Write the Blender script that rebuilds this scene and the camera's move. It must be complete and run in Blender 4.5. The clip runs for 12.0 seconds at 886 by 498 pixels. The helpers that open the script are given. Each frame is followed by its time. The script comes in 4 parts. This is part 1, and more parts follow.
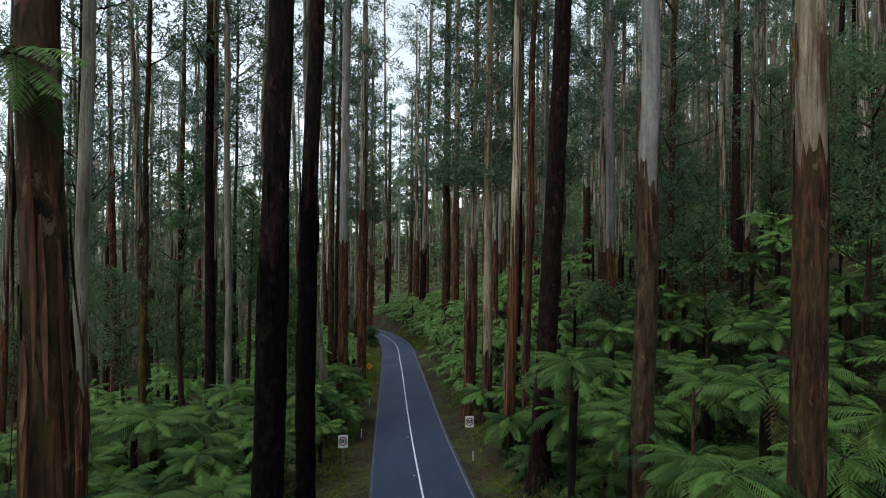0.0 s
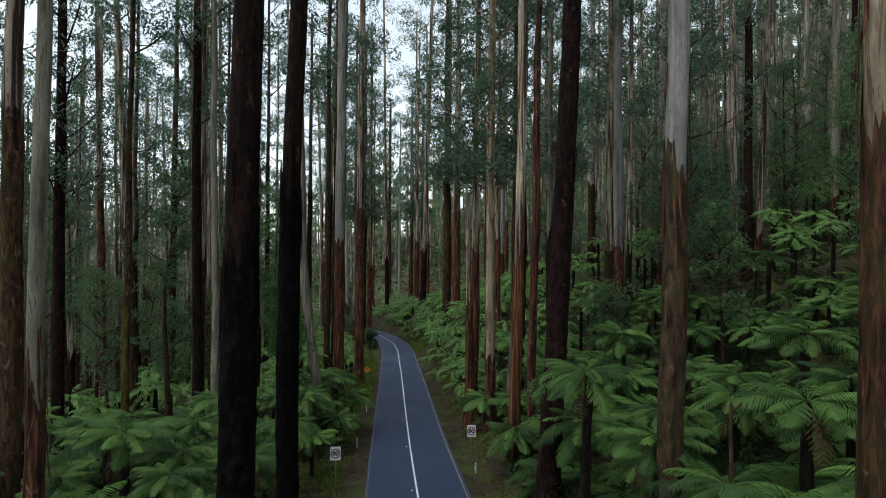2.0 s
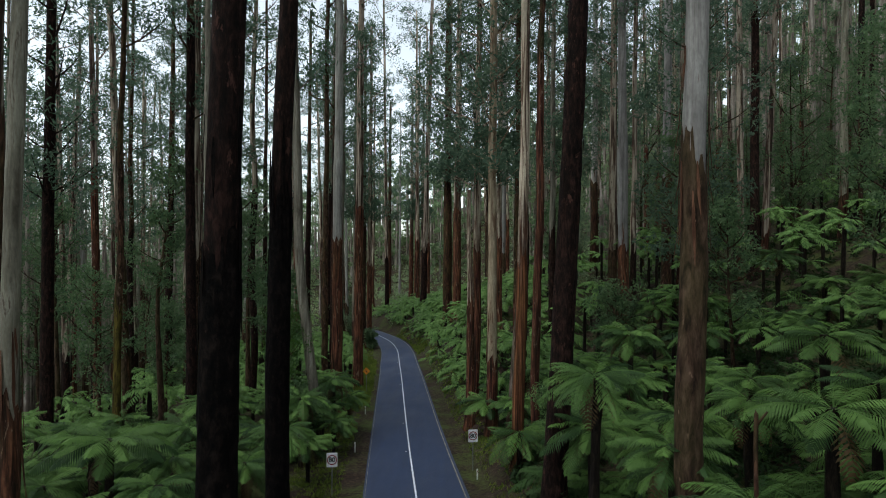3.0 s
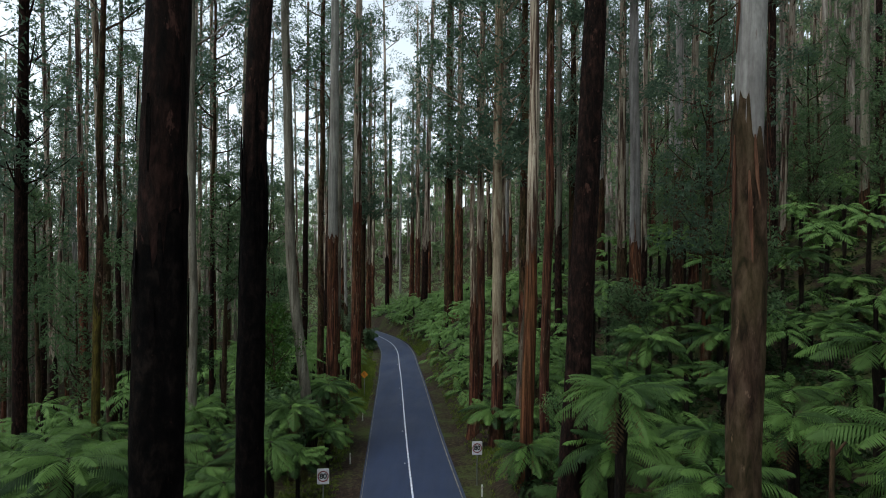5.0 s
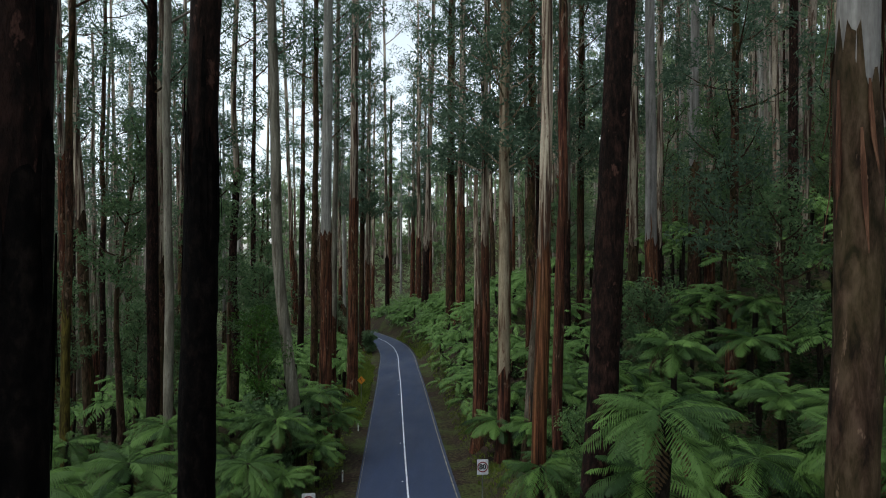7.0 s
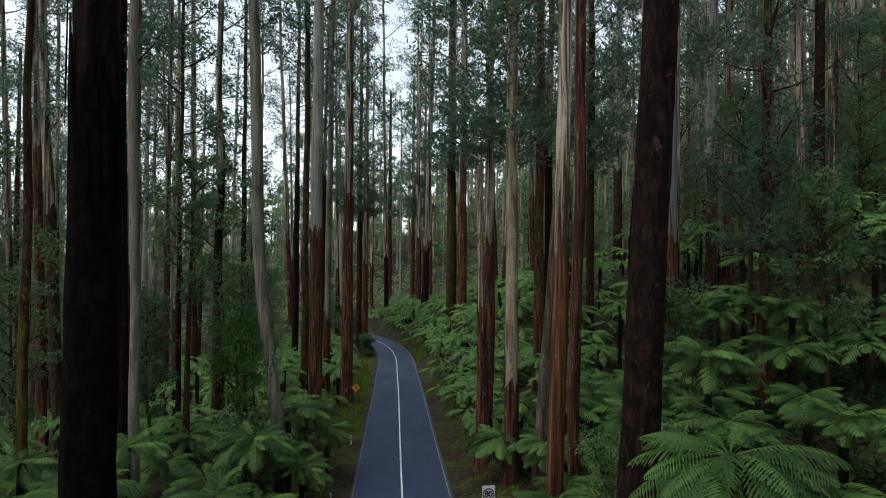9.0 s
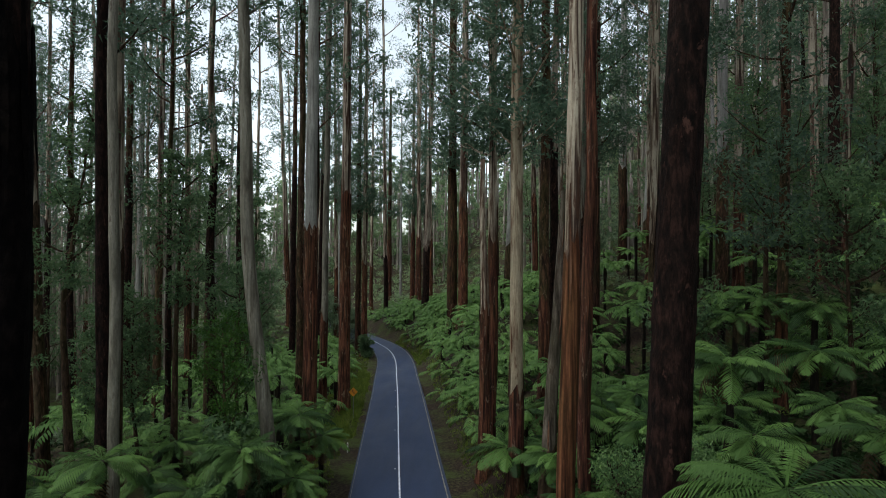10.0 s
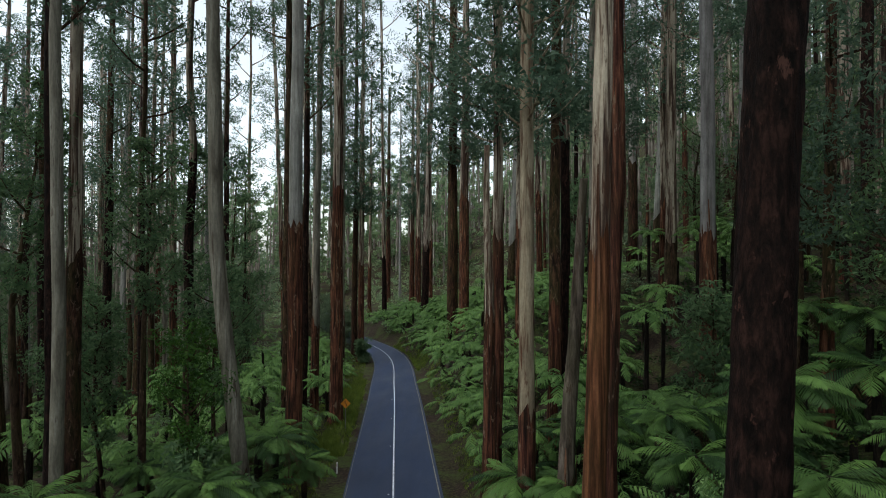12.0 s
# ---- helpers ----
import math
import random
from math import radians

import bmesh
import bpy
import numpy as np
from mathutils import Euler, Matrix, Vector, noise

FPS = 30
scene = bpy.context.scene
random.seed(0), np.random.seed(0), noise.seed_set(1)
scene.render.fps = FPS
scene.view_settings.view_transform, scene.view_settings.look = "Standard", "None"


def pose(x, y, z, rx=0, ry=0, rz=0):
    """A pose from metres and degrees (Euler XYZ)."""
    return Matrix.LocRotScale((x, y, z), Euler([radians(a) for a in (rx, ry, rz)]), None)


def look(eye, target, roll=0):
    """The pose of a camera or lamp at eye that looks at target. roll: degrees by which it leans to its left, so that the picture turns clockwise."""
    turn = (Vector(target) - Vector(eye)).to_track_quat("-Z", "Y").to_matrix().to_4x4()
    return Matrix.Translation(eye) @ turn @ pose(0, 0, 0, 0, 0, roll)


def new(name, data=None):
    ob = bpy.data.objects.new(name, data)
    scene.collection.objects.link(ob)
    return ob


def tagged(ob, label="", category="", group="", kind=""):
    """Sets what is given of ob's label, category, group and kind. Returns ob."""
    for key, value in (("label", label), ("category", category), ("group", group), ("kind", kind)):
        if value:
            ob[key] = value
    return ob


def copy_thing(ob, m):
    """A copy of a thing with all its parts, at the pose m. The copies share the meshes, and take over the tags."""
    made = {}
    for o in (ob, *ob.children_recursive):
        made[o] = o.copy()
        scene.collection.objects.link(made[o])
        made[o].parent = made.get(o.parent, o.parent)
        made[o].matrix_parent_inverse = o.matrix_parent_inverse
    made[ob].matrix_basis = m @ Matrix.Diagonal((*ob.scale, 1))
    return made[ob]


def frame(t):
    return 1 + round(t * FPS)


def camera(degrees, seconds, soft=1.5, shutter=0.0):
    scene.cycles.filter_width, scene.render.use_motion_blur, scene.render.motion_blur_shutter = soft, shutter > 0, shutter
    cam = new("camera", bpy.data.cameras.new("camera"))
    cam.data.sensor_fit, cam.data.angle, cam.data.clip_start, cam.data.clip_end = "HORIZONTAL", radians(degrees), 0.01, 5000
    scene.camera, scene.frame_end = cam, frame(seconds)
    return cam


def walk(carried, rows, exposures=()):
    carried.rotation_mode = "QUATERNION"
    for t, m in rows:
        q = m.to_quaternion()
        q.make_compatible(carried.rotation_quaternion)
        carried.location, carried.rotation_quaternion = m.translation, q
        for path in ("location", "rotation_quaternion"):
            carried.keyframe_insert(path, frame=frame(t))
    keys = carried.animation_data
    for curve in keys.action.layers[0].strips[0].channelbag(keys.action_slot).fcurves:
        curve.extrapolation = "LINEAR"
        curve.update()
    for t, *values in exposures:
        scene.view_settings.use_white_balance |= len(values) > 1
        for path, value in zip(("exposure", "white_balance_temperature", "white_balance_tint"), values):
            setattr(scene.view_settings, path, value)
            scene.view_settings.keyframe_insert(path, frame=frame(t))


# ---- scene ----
cam = camera(75.0, 12.0, 1.0)
# seconds, eye x, y, z, yaw, pitch, roll
PATH = [
    (0.0, 0.000, 0.000, 0.000, -0.000, 0.241, -0.370),
    (0.5, 0.029, 0.610, -0.058, 0.034, 0.276, -0.340),
    (1.0, 0.048, 1.275, -0.108, 0.052, 0.293, -0.340),
    (1.5, 0.084, 1.885, -0.139, 0.086, 0.310, -0.290),
    (2.0, 0.082, 2.525, -0.173, 0.112, 0.301, -0.270),
    (2.5, 0.084, 3.137, -0.218, 0.138, 0.301, -0.240),
    (3.0, 0.084, 3.780, -0.247, 0.164, 0.284, -0.220),
    (5.0, 0.045, 6.612, -0.393, 0.276, 0.224, -0.220),
    (5.5, 0.029, 7.379, -0.434, 0.301, 0.224, -0.210),
    (6.0, 0.033, 8.272, -0.496, 0.327, 0.250, -0.190),
    (6.5, 0.034, 9.123, -0.546, 0.379, 0.250, -0.180),
    (7.0, 0.038, 10.105, -0.621, 0.422, 0.276, -0.160),
    (9.0, 0.005, 13.905, -0.829, 0.474, 0.353, -0.270),
    (9.5, -0.003, 14.846, -0.860, 0.500, 0.379, -0.250),
    (10.0, -0.012, 15.818, -0.923, 0.525, 0.413, -0.260),
    (10.5, -0.005, 16.894, -0.954, 0.534, 0.422, -0.230),
    (11.0, -0.009, 18.016, -0.959, 0.543, 0.422, -0.200),
    (11.5, 0.009, 18.857, -1.009, 0.568, 0.474, -0.200),
    (12.0, 0.027, 19.880, -1.014, 0.568, 0.500, -0.180),
]
EYE = 13.0
walk(cam, [(t, pose(x, y, EYE + z, 90 + pitch, roll, yaw)) for t, x, y, z, yaw, pitch, roll in PATH],
     exposures=[(0, 0.72, 6300, 2), (12, 0.72, 6300, 2)])

# ---------------------------------------------------------------- light
world = bpy.data.worlds.new("overcast_sky")
scene.world = world
world.use_nodes = True
wn = world.node_tree
wn.nodes.clear()
w_out = wn.nodes.new("ShaderNodeOutputWorld")
w_bg = wn.nodes.new("ShaderNodeBackground")
w_sky = wn.nodes.new("ShaderNodeTexSky")
w_grey = wn.nodes.new("ShaderNodeHueSaturation")
w_sky.sky_type = "NISHITA"
w_sky.sun_disc = False
w_sky.sun_elevation = radians(68)
w_sky.sun_rotation = radians(-120)
w_sky.dust_density = 1.5
w_grey.inputs["Saturation"].default_value = 0.34
w_bg.inputs["Strength"].default_value = 0.172
wn.links.new(w_sky.outputs[0], w_grey.inputs["Color"])
wn.links.new(w_grey.outputs[0], w_bg.inputs["Color"])
wn.links.new(w_bg.outputs[0], w_out.inputs["Surface"])

sun_data = bpy.data.lights.new("sun", "SUN")
sun_data.energy = 0.95
sun_data.angle = radians(30)
sun_data.color = (1.0, 0.98, 0.96)
sun = new("sun", sun_data)
sun.matrix_world = look((-45, 19, 128.6), (0, 45, 0))

# ---------------------------------------------------------------- materials


def nodes_of(name):
    mat = bpy.data.materials.new(name)
    mat.use_nodes = True
    nt = mat.node_tree
    bsdf = nt.nodes["Principled BSDF"]
    return mat, nt, bsdf


def add_node(nt, kind, **values):
    n = nt.nodes.new(kind)
    for key, value in values.items():
        n.inputs[key].default_value = value
    return n


def ramp(nt, source, stops):
    r = nt.nodes.new("ShaderNodeValToRGB")
    while len(r.color_ramp.elements) < len(stops):
        r.color_ramp.elements.new(0.5)
    for e, (p, c) in zip(r.color_ramp.elements, stops):
        e.position = p
        e.color = (*c, 1)
    nt.links.new(source, r.inputs[0])
    return r.outputs[0]


def mix(nt, a, b, fac, blend="MIX"):
    m = nt.nodes.new("ShaderNodeMix")
    m.data_type = "RGBA"
    m.blend_type = blend
    for socket, v in ((m.inputs[6], a), (m.inputs[7], b), (m.inputs[0], fac)):
        if isinstance(v, (int, float)):
            socket.default_value = v
        elif isinstance(v, tuple):
            socket.default_value = (*v, 1)
        else:
            nt.links.new(v, socket)
    return m.outputs[2]


def coords(nt, scale=(1, 1, 1), kind="Object"):
    tc = nt.nodes.new("ShaderNodeTexCoord")
    mp = nt.nodes.new("ShaderNodeMapping")
    mp.inputs["Scale"].default_value = scale
    nt.links.new(tc.outputs[kind], mp.inputs[0])
    return mp.outputs[0]


def noise_of(nt, vec, scale, detail=4.0, rough=0.6, warp=0.0):
    n = add_node(nt, "ShaderNodeTexNoise", Scale=scale, Detail=detail, Roughness=rough, Distortion=warp)
    nt.links.new(vec, n.inputs["Vector"])
    return n.outputs[0]


def bump(nt, bsdf, height, strength, distance):
    b = add_node(nt, "ShaderNodeBump", Strength=strength, Distance=distance)
    nt.links.new(height, b.inputs["Height"])
    nt.links.new(b.outputs[0], bsdf.inputs["Normal"])


def bark(name, dark, mid, light, streak=0.35, fibre=9.0, rough=0.9, moss=0.0, relief=0.03, patch=None, band=(0.36, 0.5, 0.64), shine=0.15, flake=1.1, bare=0.59, warp=0.6):
    """Bark with long upright fibres, blotches and, where asked, moss or paler patches."""
    mat, nt, bsdf = nodes_of(name)
    fine = noise_of(nt, coords(nt, (fibre, fibre, streak)), 1.0, 6.0, 0.65, warp)
    blot = noise_of(nt, coords(nt, (1.6, 1.6, 0.5)), 1.0, 3.0)
    grain = noise_of(nt, coords(nt, (14, 14, 6)), 1.0, 4.0)
    col = ramp(nt, fine, ((band[0], dark), (band[1], mid), (band[2], light)))
    tone = ramp(nt, blot, ((0.3, (0.55, 0.52, 0.5)), (0.7, (1.25, 1.2, 1.15))))
    col = mix(nt, col, tone, 0.75, "MULTIPLY")
    tone = ramp(nt, grain, ((0.35, (0.7, 0.7, 0.7)), (0.65, (1.15, 1.15, 1.15))))
    col = mix(nt, col, tone, 0.5, "MULTIPLY")
    if patch:
        spots = noise_of(nt, coords(nt, (3.2, 3.2, flake)), 1.0, 5.0, 0.7, warp)
        col = mix(nt, col, patch, ramp(nt, spots, ((bare, (0, 0, 0)), (bare + 0.05, (0.85, 0.85, 0.85)))))
    if moss:
        green = noise_of(nt, coords(nt, (1.2, 1.2, 0.35)), 1.0, 4.0)
        col = mix(nt, col, (0.075, 0.085, 0.022), ramp(nt, green, ((0.42, (0, 0, 0)), (0.65, (moss, moss, moss)))))
    info = nt.nodes.new("ShaderNodeObjectInfo")
    col = mix(nt, col, ramp(nt, info.outputs["Random"], ((0, (0.78, 0.76, 0.78)), (1, (1.15, 1.15, 1.1)))), 1.0, "MULTIPLY")
    nt.links.new(col, bsdf.inputs["Base Color"])
    bsdf.inputs["Roughness"].default_value = rough
    bsdf.inputs["Specular IOR Level"].default_value = shine
    bump(nt, bsdf, mix(nt, fine, grain, 0.3), 0.9, relief)
    return mat


def leafy(name, dark, light, per_island=True, through_light=0.35, rough=0.55):
    """Leaves: a glossy face and some light let through."""
    mat, nt, bsdf = nodes_of(name)
    if per_island:
        rnd = nt.nodes.new("ShaderNodeNewGeometry").outputs["Random Per Island"]
    else:
        rnd = nt.nodes.new("ShaderNodeObjectInfo").outputs["Random"]
    big = noise_of(nt, coords(nt, (0.6, 0.6, 0.6)), 1.0, 3.0)
    col = ramp(nt, rnd, ((0, dark), (1, light)))
    col = mix(nt, col, ramp(nt, big, ((0.3, (0.6, 0.65, 0.6)), (0.7, (1.25, 1.2, 1.1)))), 0.8, "MULTIPLY")
    nt.links.new(col, bsdf.inputs["Base Color"])
    bsdf.inputs["Roughness"].default_value = rough
    bsdf.inputs["Specular IOR Level"].default_value = 0.12
    tr = nt.nodes.new("ShaderNodeBsdfTranslucent")
    nt.links.new(col, tr.inputs["Color"])
    sh = nt.nodes.new("ShaderNodeMixShader")
    sh.inputs[0].default_value = through_light
    nt.links.new(bsdf.outputs[0], sh.inputs[1])
    nt.links.new(tr.outputs[0], sh.inputs[2])
    nt.links.new(sh.outputs[0], nt.nodes["Material Output"].inputs["Surface"])
    return mat


def plain(name, colour, rough=0.5, metal=0.0, wear=0.15, scale=6.0):
    """Painted or bare material with slight dirt."""
    mat, nt, bsdf = nodes_of(name)
    n = noise_of(nt, coords(nt), scale, 5.0)
    low = tuple(c * (1 - wear * 2) for c in colour)
    nt.links.new(ramp(nt, n, ((0.3, low), (0.6, colour))), bsdf.inputs["Base Color"])
    bsdf.inputs["Roughness"].default_value = rough
    bsdf.inputs["Metallic"].default_value = metal
    return mat


M_DARK = bark("dark_fibrous_bark", (0.005, 0.0035, 0.003), (0.0165, 0.0092, 0.0075), (0.045, 0.0225, 0.0175), 2.2, 6.5, patch=(0.095, 0.046, 0.034), relief=0.09, shine=0.1, flake=1.5, bare=0.615, warp=0.25)
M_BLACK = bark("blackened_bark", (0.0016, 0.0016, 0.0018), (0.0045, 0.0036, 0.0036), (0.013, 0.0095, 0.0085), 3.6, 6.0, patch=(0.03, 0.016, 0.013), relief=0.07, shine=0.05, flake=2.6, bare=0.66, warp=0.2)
M_RED = bark("red_brown_bark", (0.013, 0.0065, 0.0055), (0.074, 0.027, 0.018), (0.2, 0.083, 0.048), 0.45, 7.0, moss=0.12, patch=(0.23, 0.16, 0.115), flake=0.7)
M_BROWN = bark("brown_mossy_bark", (0.014, 0.0085, 0.0055), (0.05, 0.029, 0.0185), (0.098, 0.062, 0.043), 1.4, 5.5, moss=0.2, patch=(0.18, 0.115, 0.078), flake=0.9, bare=0.61, warp=0.3, relief=0.03)
M_GREY = bark("smooth_grey_bark", (0.17, 0.158, 0.148), (0.28, 0.272, 0.262), (0.4, 0.395, 0.38), 0.22, 3.4, 0.6, relief=0.006, patch=(0.13, 0.09, 0.068), flake=0.22, bare=0.635)
M_PALE = bark("smooth_pale_green_bark", (0.1, 0.088, 0.067), (0.2, 0.187, 0.147), (0.32, 0.31, 0.255), 0.3, 3.0, 0.6, relief=0.006, patch=(0.07, 0.045, 0.032), flake=0.3)
M_TAN = bark("streaked_tan_bark", (0.05, 0.03, 0.024), (0.165, 0.118, 0.088), (0.42, 0.365, 0.295), 0.13, 3.2, 0.75, relief=0.014, band=(0.42, 0.48, 0.55), patch=(0.07, 0.032, 0.02), flake=0.4, bare=0.55)
M_RUST = bark("rust_brown_bark", (0.013, 0.008, 0.006), (0.05, 0.025, 0.017), (0.12, 0.06, 0.038), 1.4, 6.0, moss=0.3, patch=(0.19, 0.125, 0.095), relief=0.05, flake=1.3)
M_CREAM = bark("smooth_cream_bark", (0.16, 0.125, 0.085), (0.27, 0.22, 0.155), (0.38, 0.325, 0.24), 0.3, 3.0, 0.65, relief=0.008, patch=(0.105, 0.055, 0.034), flake=0.22, bare=0.535)
M_MOSS = bark("yellow_mossy_bark", (0.03, 0.022, 0.008), (0.09, 0.072, 0.016), (0.17, 0.14, 0.03), 0.9, 6.0, patch=(0.05, 0.03, 0.018), relief=0.03)
M_ORANGE = bark("orange_brown_bark", (0.014, 0.007, 0.005), (0.072, 0.027, 0.013), (0.19, 0.08, 0.04), 0.2, 6.0, moss=0.12, patch=(0.15, 0.09, 0.018), relief=0.03, flake=0.16, bare=0.66, warp=0.3)
M_SNAG = bark("weathered_snag_wood", (0.035, 0.028, 0.022), (0.1, 0.08, 0.063), (0.2, 0.17, 0.14), 0.5, 5.0, moss=0.2, patch=(0.06, 0.036, 0.024), relief=0.03, flake=0.5, bare=0.55)
M_TORN = bark("dark_red_brown_bark", (0.008, 0.005, 0.004), (0.034, 0.015, 0.01), (0.09, 0.04, 0.024), 0.9, 7.0, moss=0.2, patch=(0.13, 0.08, 0.055), relief=0.05, flake=1.0, bare=0.62)
# bark of the far trunks, with the haze of distance put into its colour
M_HAZE = bark("haze_paled_bark", (0.13, 0.105, 0.092), (0.25, 0.215, 0.19), (0.42, 0.39, 0.355), 0.2, 2.0, 0.7, relief=0.01)
M_STRIP = bark("torn_bark_ribbon", (0.03, 0.014, 0.009), (0.09, 0.042, 0.025), (0.17, 0.088, 0.055), 0.3, 9.0)
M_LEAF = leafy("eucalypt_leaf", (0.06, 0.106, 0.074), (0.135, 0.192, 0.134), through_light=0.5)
# two far leaf greens, paled so that their colour carries the haze
M_FARLEAF = leafy("haze_paled_eucalypt_leaf", (0.12, 0.172, 0.108), (0.21, 0.265, 0.165), through_light=0.55)
M_HILL = leafy("haze_paled_gum_leaf", (0.15, 0.22, 0.125), (0.28, 0.36, 0.2), through_light=0.45)
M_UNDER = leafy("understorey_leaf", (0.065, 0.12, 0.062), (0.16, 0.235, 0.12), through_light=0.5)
# low shrubs, their green darkened to put shade into the gaps between ferns
M_LOW = leafy("low_shrub_leaf_darkened", (0.016, 0.036, 0.013), (0.042, 0.074, 0.026), through_light=0.3)
M_SHRUB = leafy("shrub_leaf", (0.024, 0.065, 0.012), (0.062, 0.125, 0.022))
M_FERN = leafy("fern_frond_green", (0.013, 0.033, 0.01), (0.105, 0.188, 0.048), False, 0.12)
# the fern green again, lightened where the far ferns came out too dark
M_FERNFAR = leafy("far_fern_green_brightened", (0.08, 0.155, 0.047), (0.15, 0.255, 0.075), True, 0.2)
M_FINE = leafy("fine_blue_green_leaf", (0.055, 0.115, 0.045), (0.18, 0.27, 0.11), through_light=0.3)
M_DEADFERN = leafy("dead_fern_frond", (0.05, 0.03, 0.018), (0.11, 0.07, 0.035), False, 0.2)
M_FERNTRUNK = bark("fern_trunk_fibre", (0.006, 0.005, 0.004), (0.016, 0.012, 0.009), (0.035, 0.026, 0.018), 3.0, 12.0)
M_GRASS = leafy("verge_grass", (0.065, 0.105, 0.019), (0.2, 0.25, 0.048))
M_WHITE = plain("white_sign_face", (0.75, 0.75, 0.76), 0.45)
M_SIGNRED = plain("sign_red", (0.2, 0.008, 0.014), 0.45)
M_SIGNBLACK = plain("sign_black", (0.012, 0.012, 0.013), 0.5)
M_YELLOW = plain("sign_yellow", (0.7, 0.25, 0.015), 0.45)
M_STEEL = plain("galvanised_steel", (0.24, 0.245, 0.25), 0.6, 0.7)
M_POST = plain("white_post_paint", (0.7, 0.7, 0.68), 0.6, wear=0.25)
M_EDGE = plain("worn_edge_paint", (0.26, 0.24, 0.19), 0.8, wear=0.3, scale=1.2)
M_LINE = plain("white_road_paint", (0.7, 0.73, 0.8), 0.7, wear=0.22, scale=3.0)


def asphalt():
    mat, nt, bsdf = nodes_of("asphalt")
    fine = noise_of(nt, coords(nt), 60.0, 4.0)
    mid = noise_of(nt, coords(nt, (1.4, 0.12, 1)), 1.0, 5.0)
    stain = noise_of(nt, coords(nt, (0.25, 0.08, 1)), 1.0, 4.0)
    # the blue that the road reflects from the sky is in the base colour
    col = ramp(nt, fine, ((0.3, (0.0095, 0.018, 0.046)), (0.7, (0.02, 0.0355, 0.09))))
    col = mix(nt, col, ramp(nt, mid, ((0.3, (0.75, 0.75, 0.75)), (0.7, (1.15, 1.15, 1.15)))), 0.8, "MULTIPLY")
    col = mix(nt, col, ramp(nt, stain, ((0.35, (0.8, 0.8, 0.82)), (0.65, (1.1, 1.1, 1.1)))), 0.8, "MULTIPLY")
    nt.links.new(col, bsdf.inputs["Base Color"])
    nt.links.new(ramp(nt, stain, ((0.3, (0.6, 0.6, 0.6)), (0.7, (0.8, 0.8, 0.8)))), bsdf.inputs["Roughness"])
    bump(nt, bsdf, fine, 0.4, 0.01)
    return mat


def soil():
    mat, nt, bsdf = nodes_of("forest_litter")
    big = noise_of(nt, coords(nt), 0.35, 5.0)
    small = noise_of(nt, coords(nt), 5.0, 6.0, 0.7)
    col = ramp(nt, small, ((0.3, (0.008, 0.0055, 0.0045)), (0.52, (0.03, 0.019, 0.014)), (0.72, (0.095, 0.06, 0.044))))
    col = mix(nt, col, (0.052, 0.072, 0.017), ramp(nt, mix(nt, big, small, 0.45), ((0.47, (0, 0, 0)), (0.58, (0.75, 0.75, 0.75)))))
    nt.links.new(col, bsdf.inputs["Base Color"])
    bsdf.inputs["Roughness"].default_value = 0.95
    bsdf.inputs["Specular IOR Level"].default_value = 0.15
    bump(nt, bsdf, small, 1.0, 0.08)
    return mat


M_ROAD = asphalt()
M_SOIL = soil()

# ---------------------------------------------------------------- building helpers


def mesh_from(name, verts, faces, mat, smooth=False):
    me = bpy.data.meshes.new(name)
    me.from_pydata([tuple(v) for v in verts], [], faces)
    me.materials.append(mat)
    if smooth:
        me.polygons.foreach_set("use_smooth", [True] * len(me.polygons))
    me.update()
    return me


def part(name, me, parent=None, label="", m=None):
    ob = new(name, me)
    if parent:
        ob.parent = parent
    if m is not None:
        ob.matrix_basis = m
    if label:
        tagged(ob, label)
    return ob


def blades_mesh(name, blades, mat):
    """A mesh of loose three-cornered blades, from an array of shape (n, 3, 3)."""
    n = len(blades)
    me = bpy.data.meshes.new(name)
    me.vertices.add(3 * n)
    me.vertices.foreach_set("co", np.asarray(blades, dtype=np.float32).ravel())
    me.loops.add(3 * n)
    me.loops.foreach_set("vertex_index", np.arange(3 * n, dtype=np.int32))
    me.polygons.add(n)
    me.polygons.foreach_set("loop_start", np.arange(0, 3 * n, 3, dtype=np.int32))
    me.polygons.foreach_set("loop_total", np.full(n, 3, dtype=np.int32))
    me.materials.append(mat)
    me.update(calc_edges=True)
    return me


def tube(points, radii, sides, rng=None, rough=0.0, cap=True, knots=0.0):
    """Verts and faces of a tapering tube along points, each ring level."""
    verts, faces = [], []
    ph = rng.uniform(0, 6.28, 4) if rng is not None else (0, 0, 0, 0)
    for i, (p, r) in enumerate(zip(points, radii)):
        for k in range(sides):
            a = 2 * math.pi * k / sides
            q = 1.0
            if rough:
                q += rough * (math.sin(3 * a + ph[0] + 0.3 * i) * 0.5 + math.sin(5 * a + ph[1] - 0.22 * i) * 0.35)
                q += rough * rng.normal(0, 0.25)
            if knots:
                w = Vector((math.cos(a) * 2.2 + ph[2] * 9, math.sin(a) * 2.2, p[2] * 0.9 + ph[3] * 7))
                q += knots * (noise.noise(w) + 0.7 * noise.noise(w * 2.7)) / max(r, 0.15)
            verts.append((p[0] + r * q * math.cos(a), p[1] + r * q * math.sin(a), p[2]))
    for i in range(len(points) - 1):
        for k in range(sides):
            a, b = i * sides + k, i * sides + (k + 1) % sides
            faces.append((a, b, b + sides, a + sides))
    if cap:
        faces.append(tuple(range((len(points) - 1) * sides, len(points) * sides)))
    return verts, faces


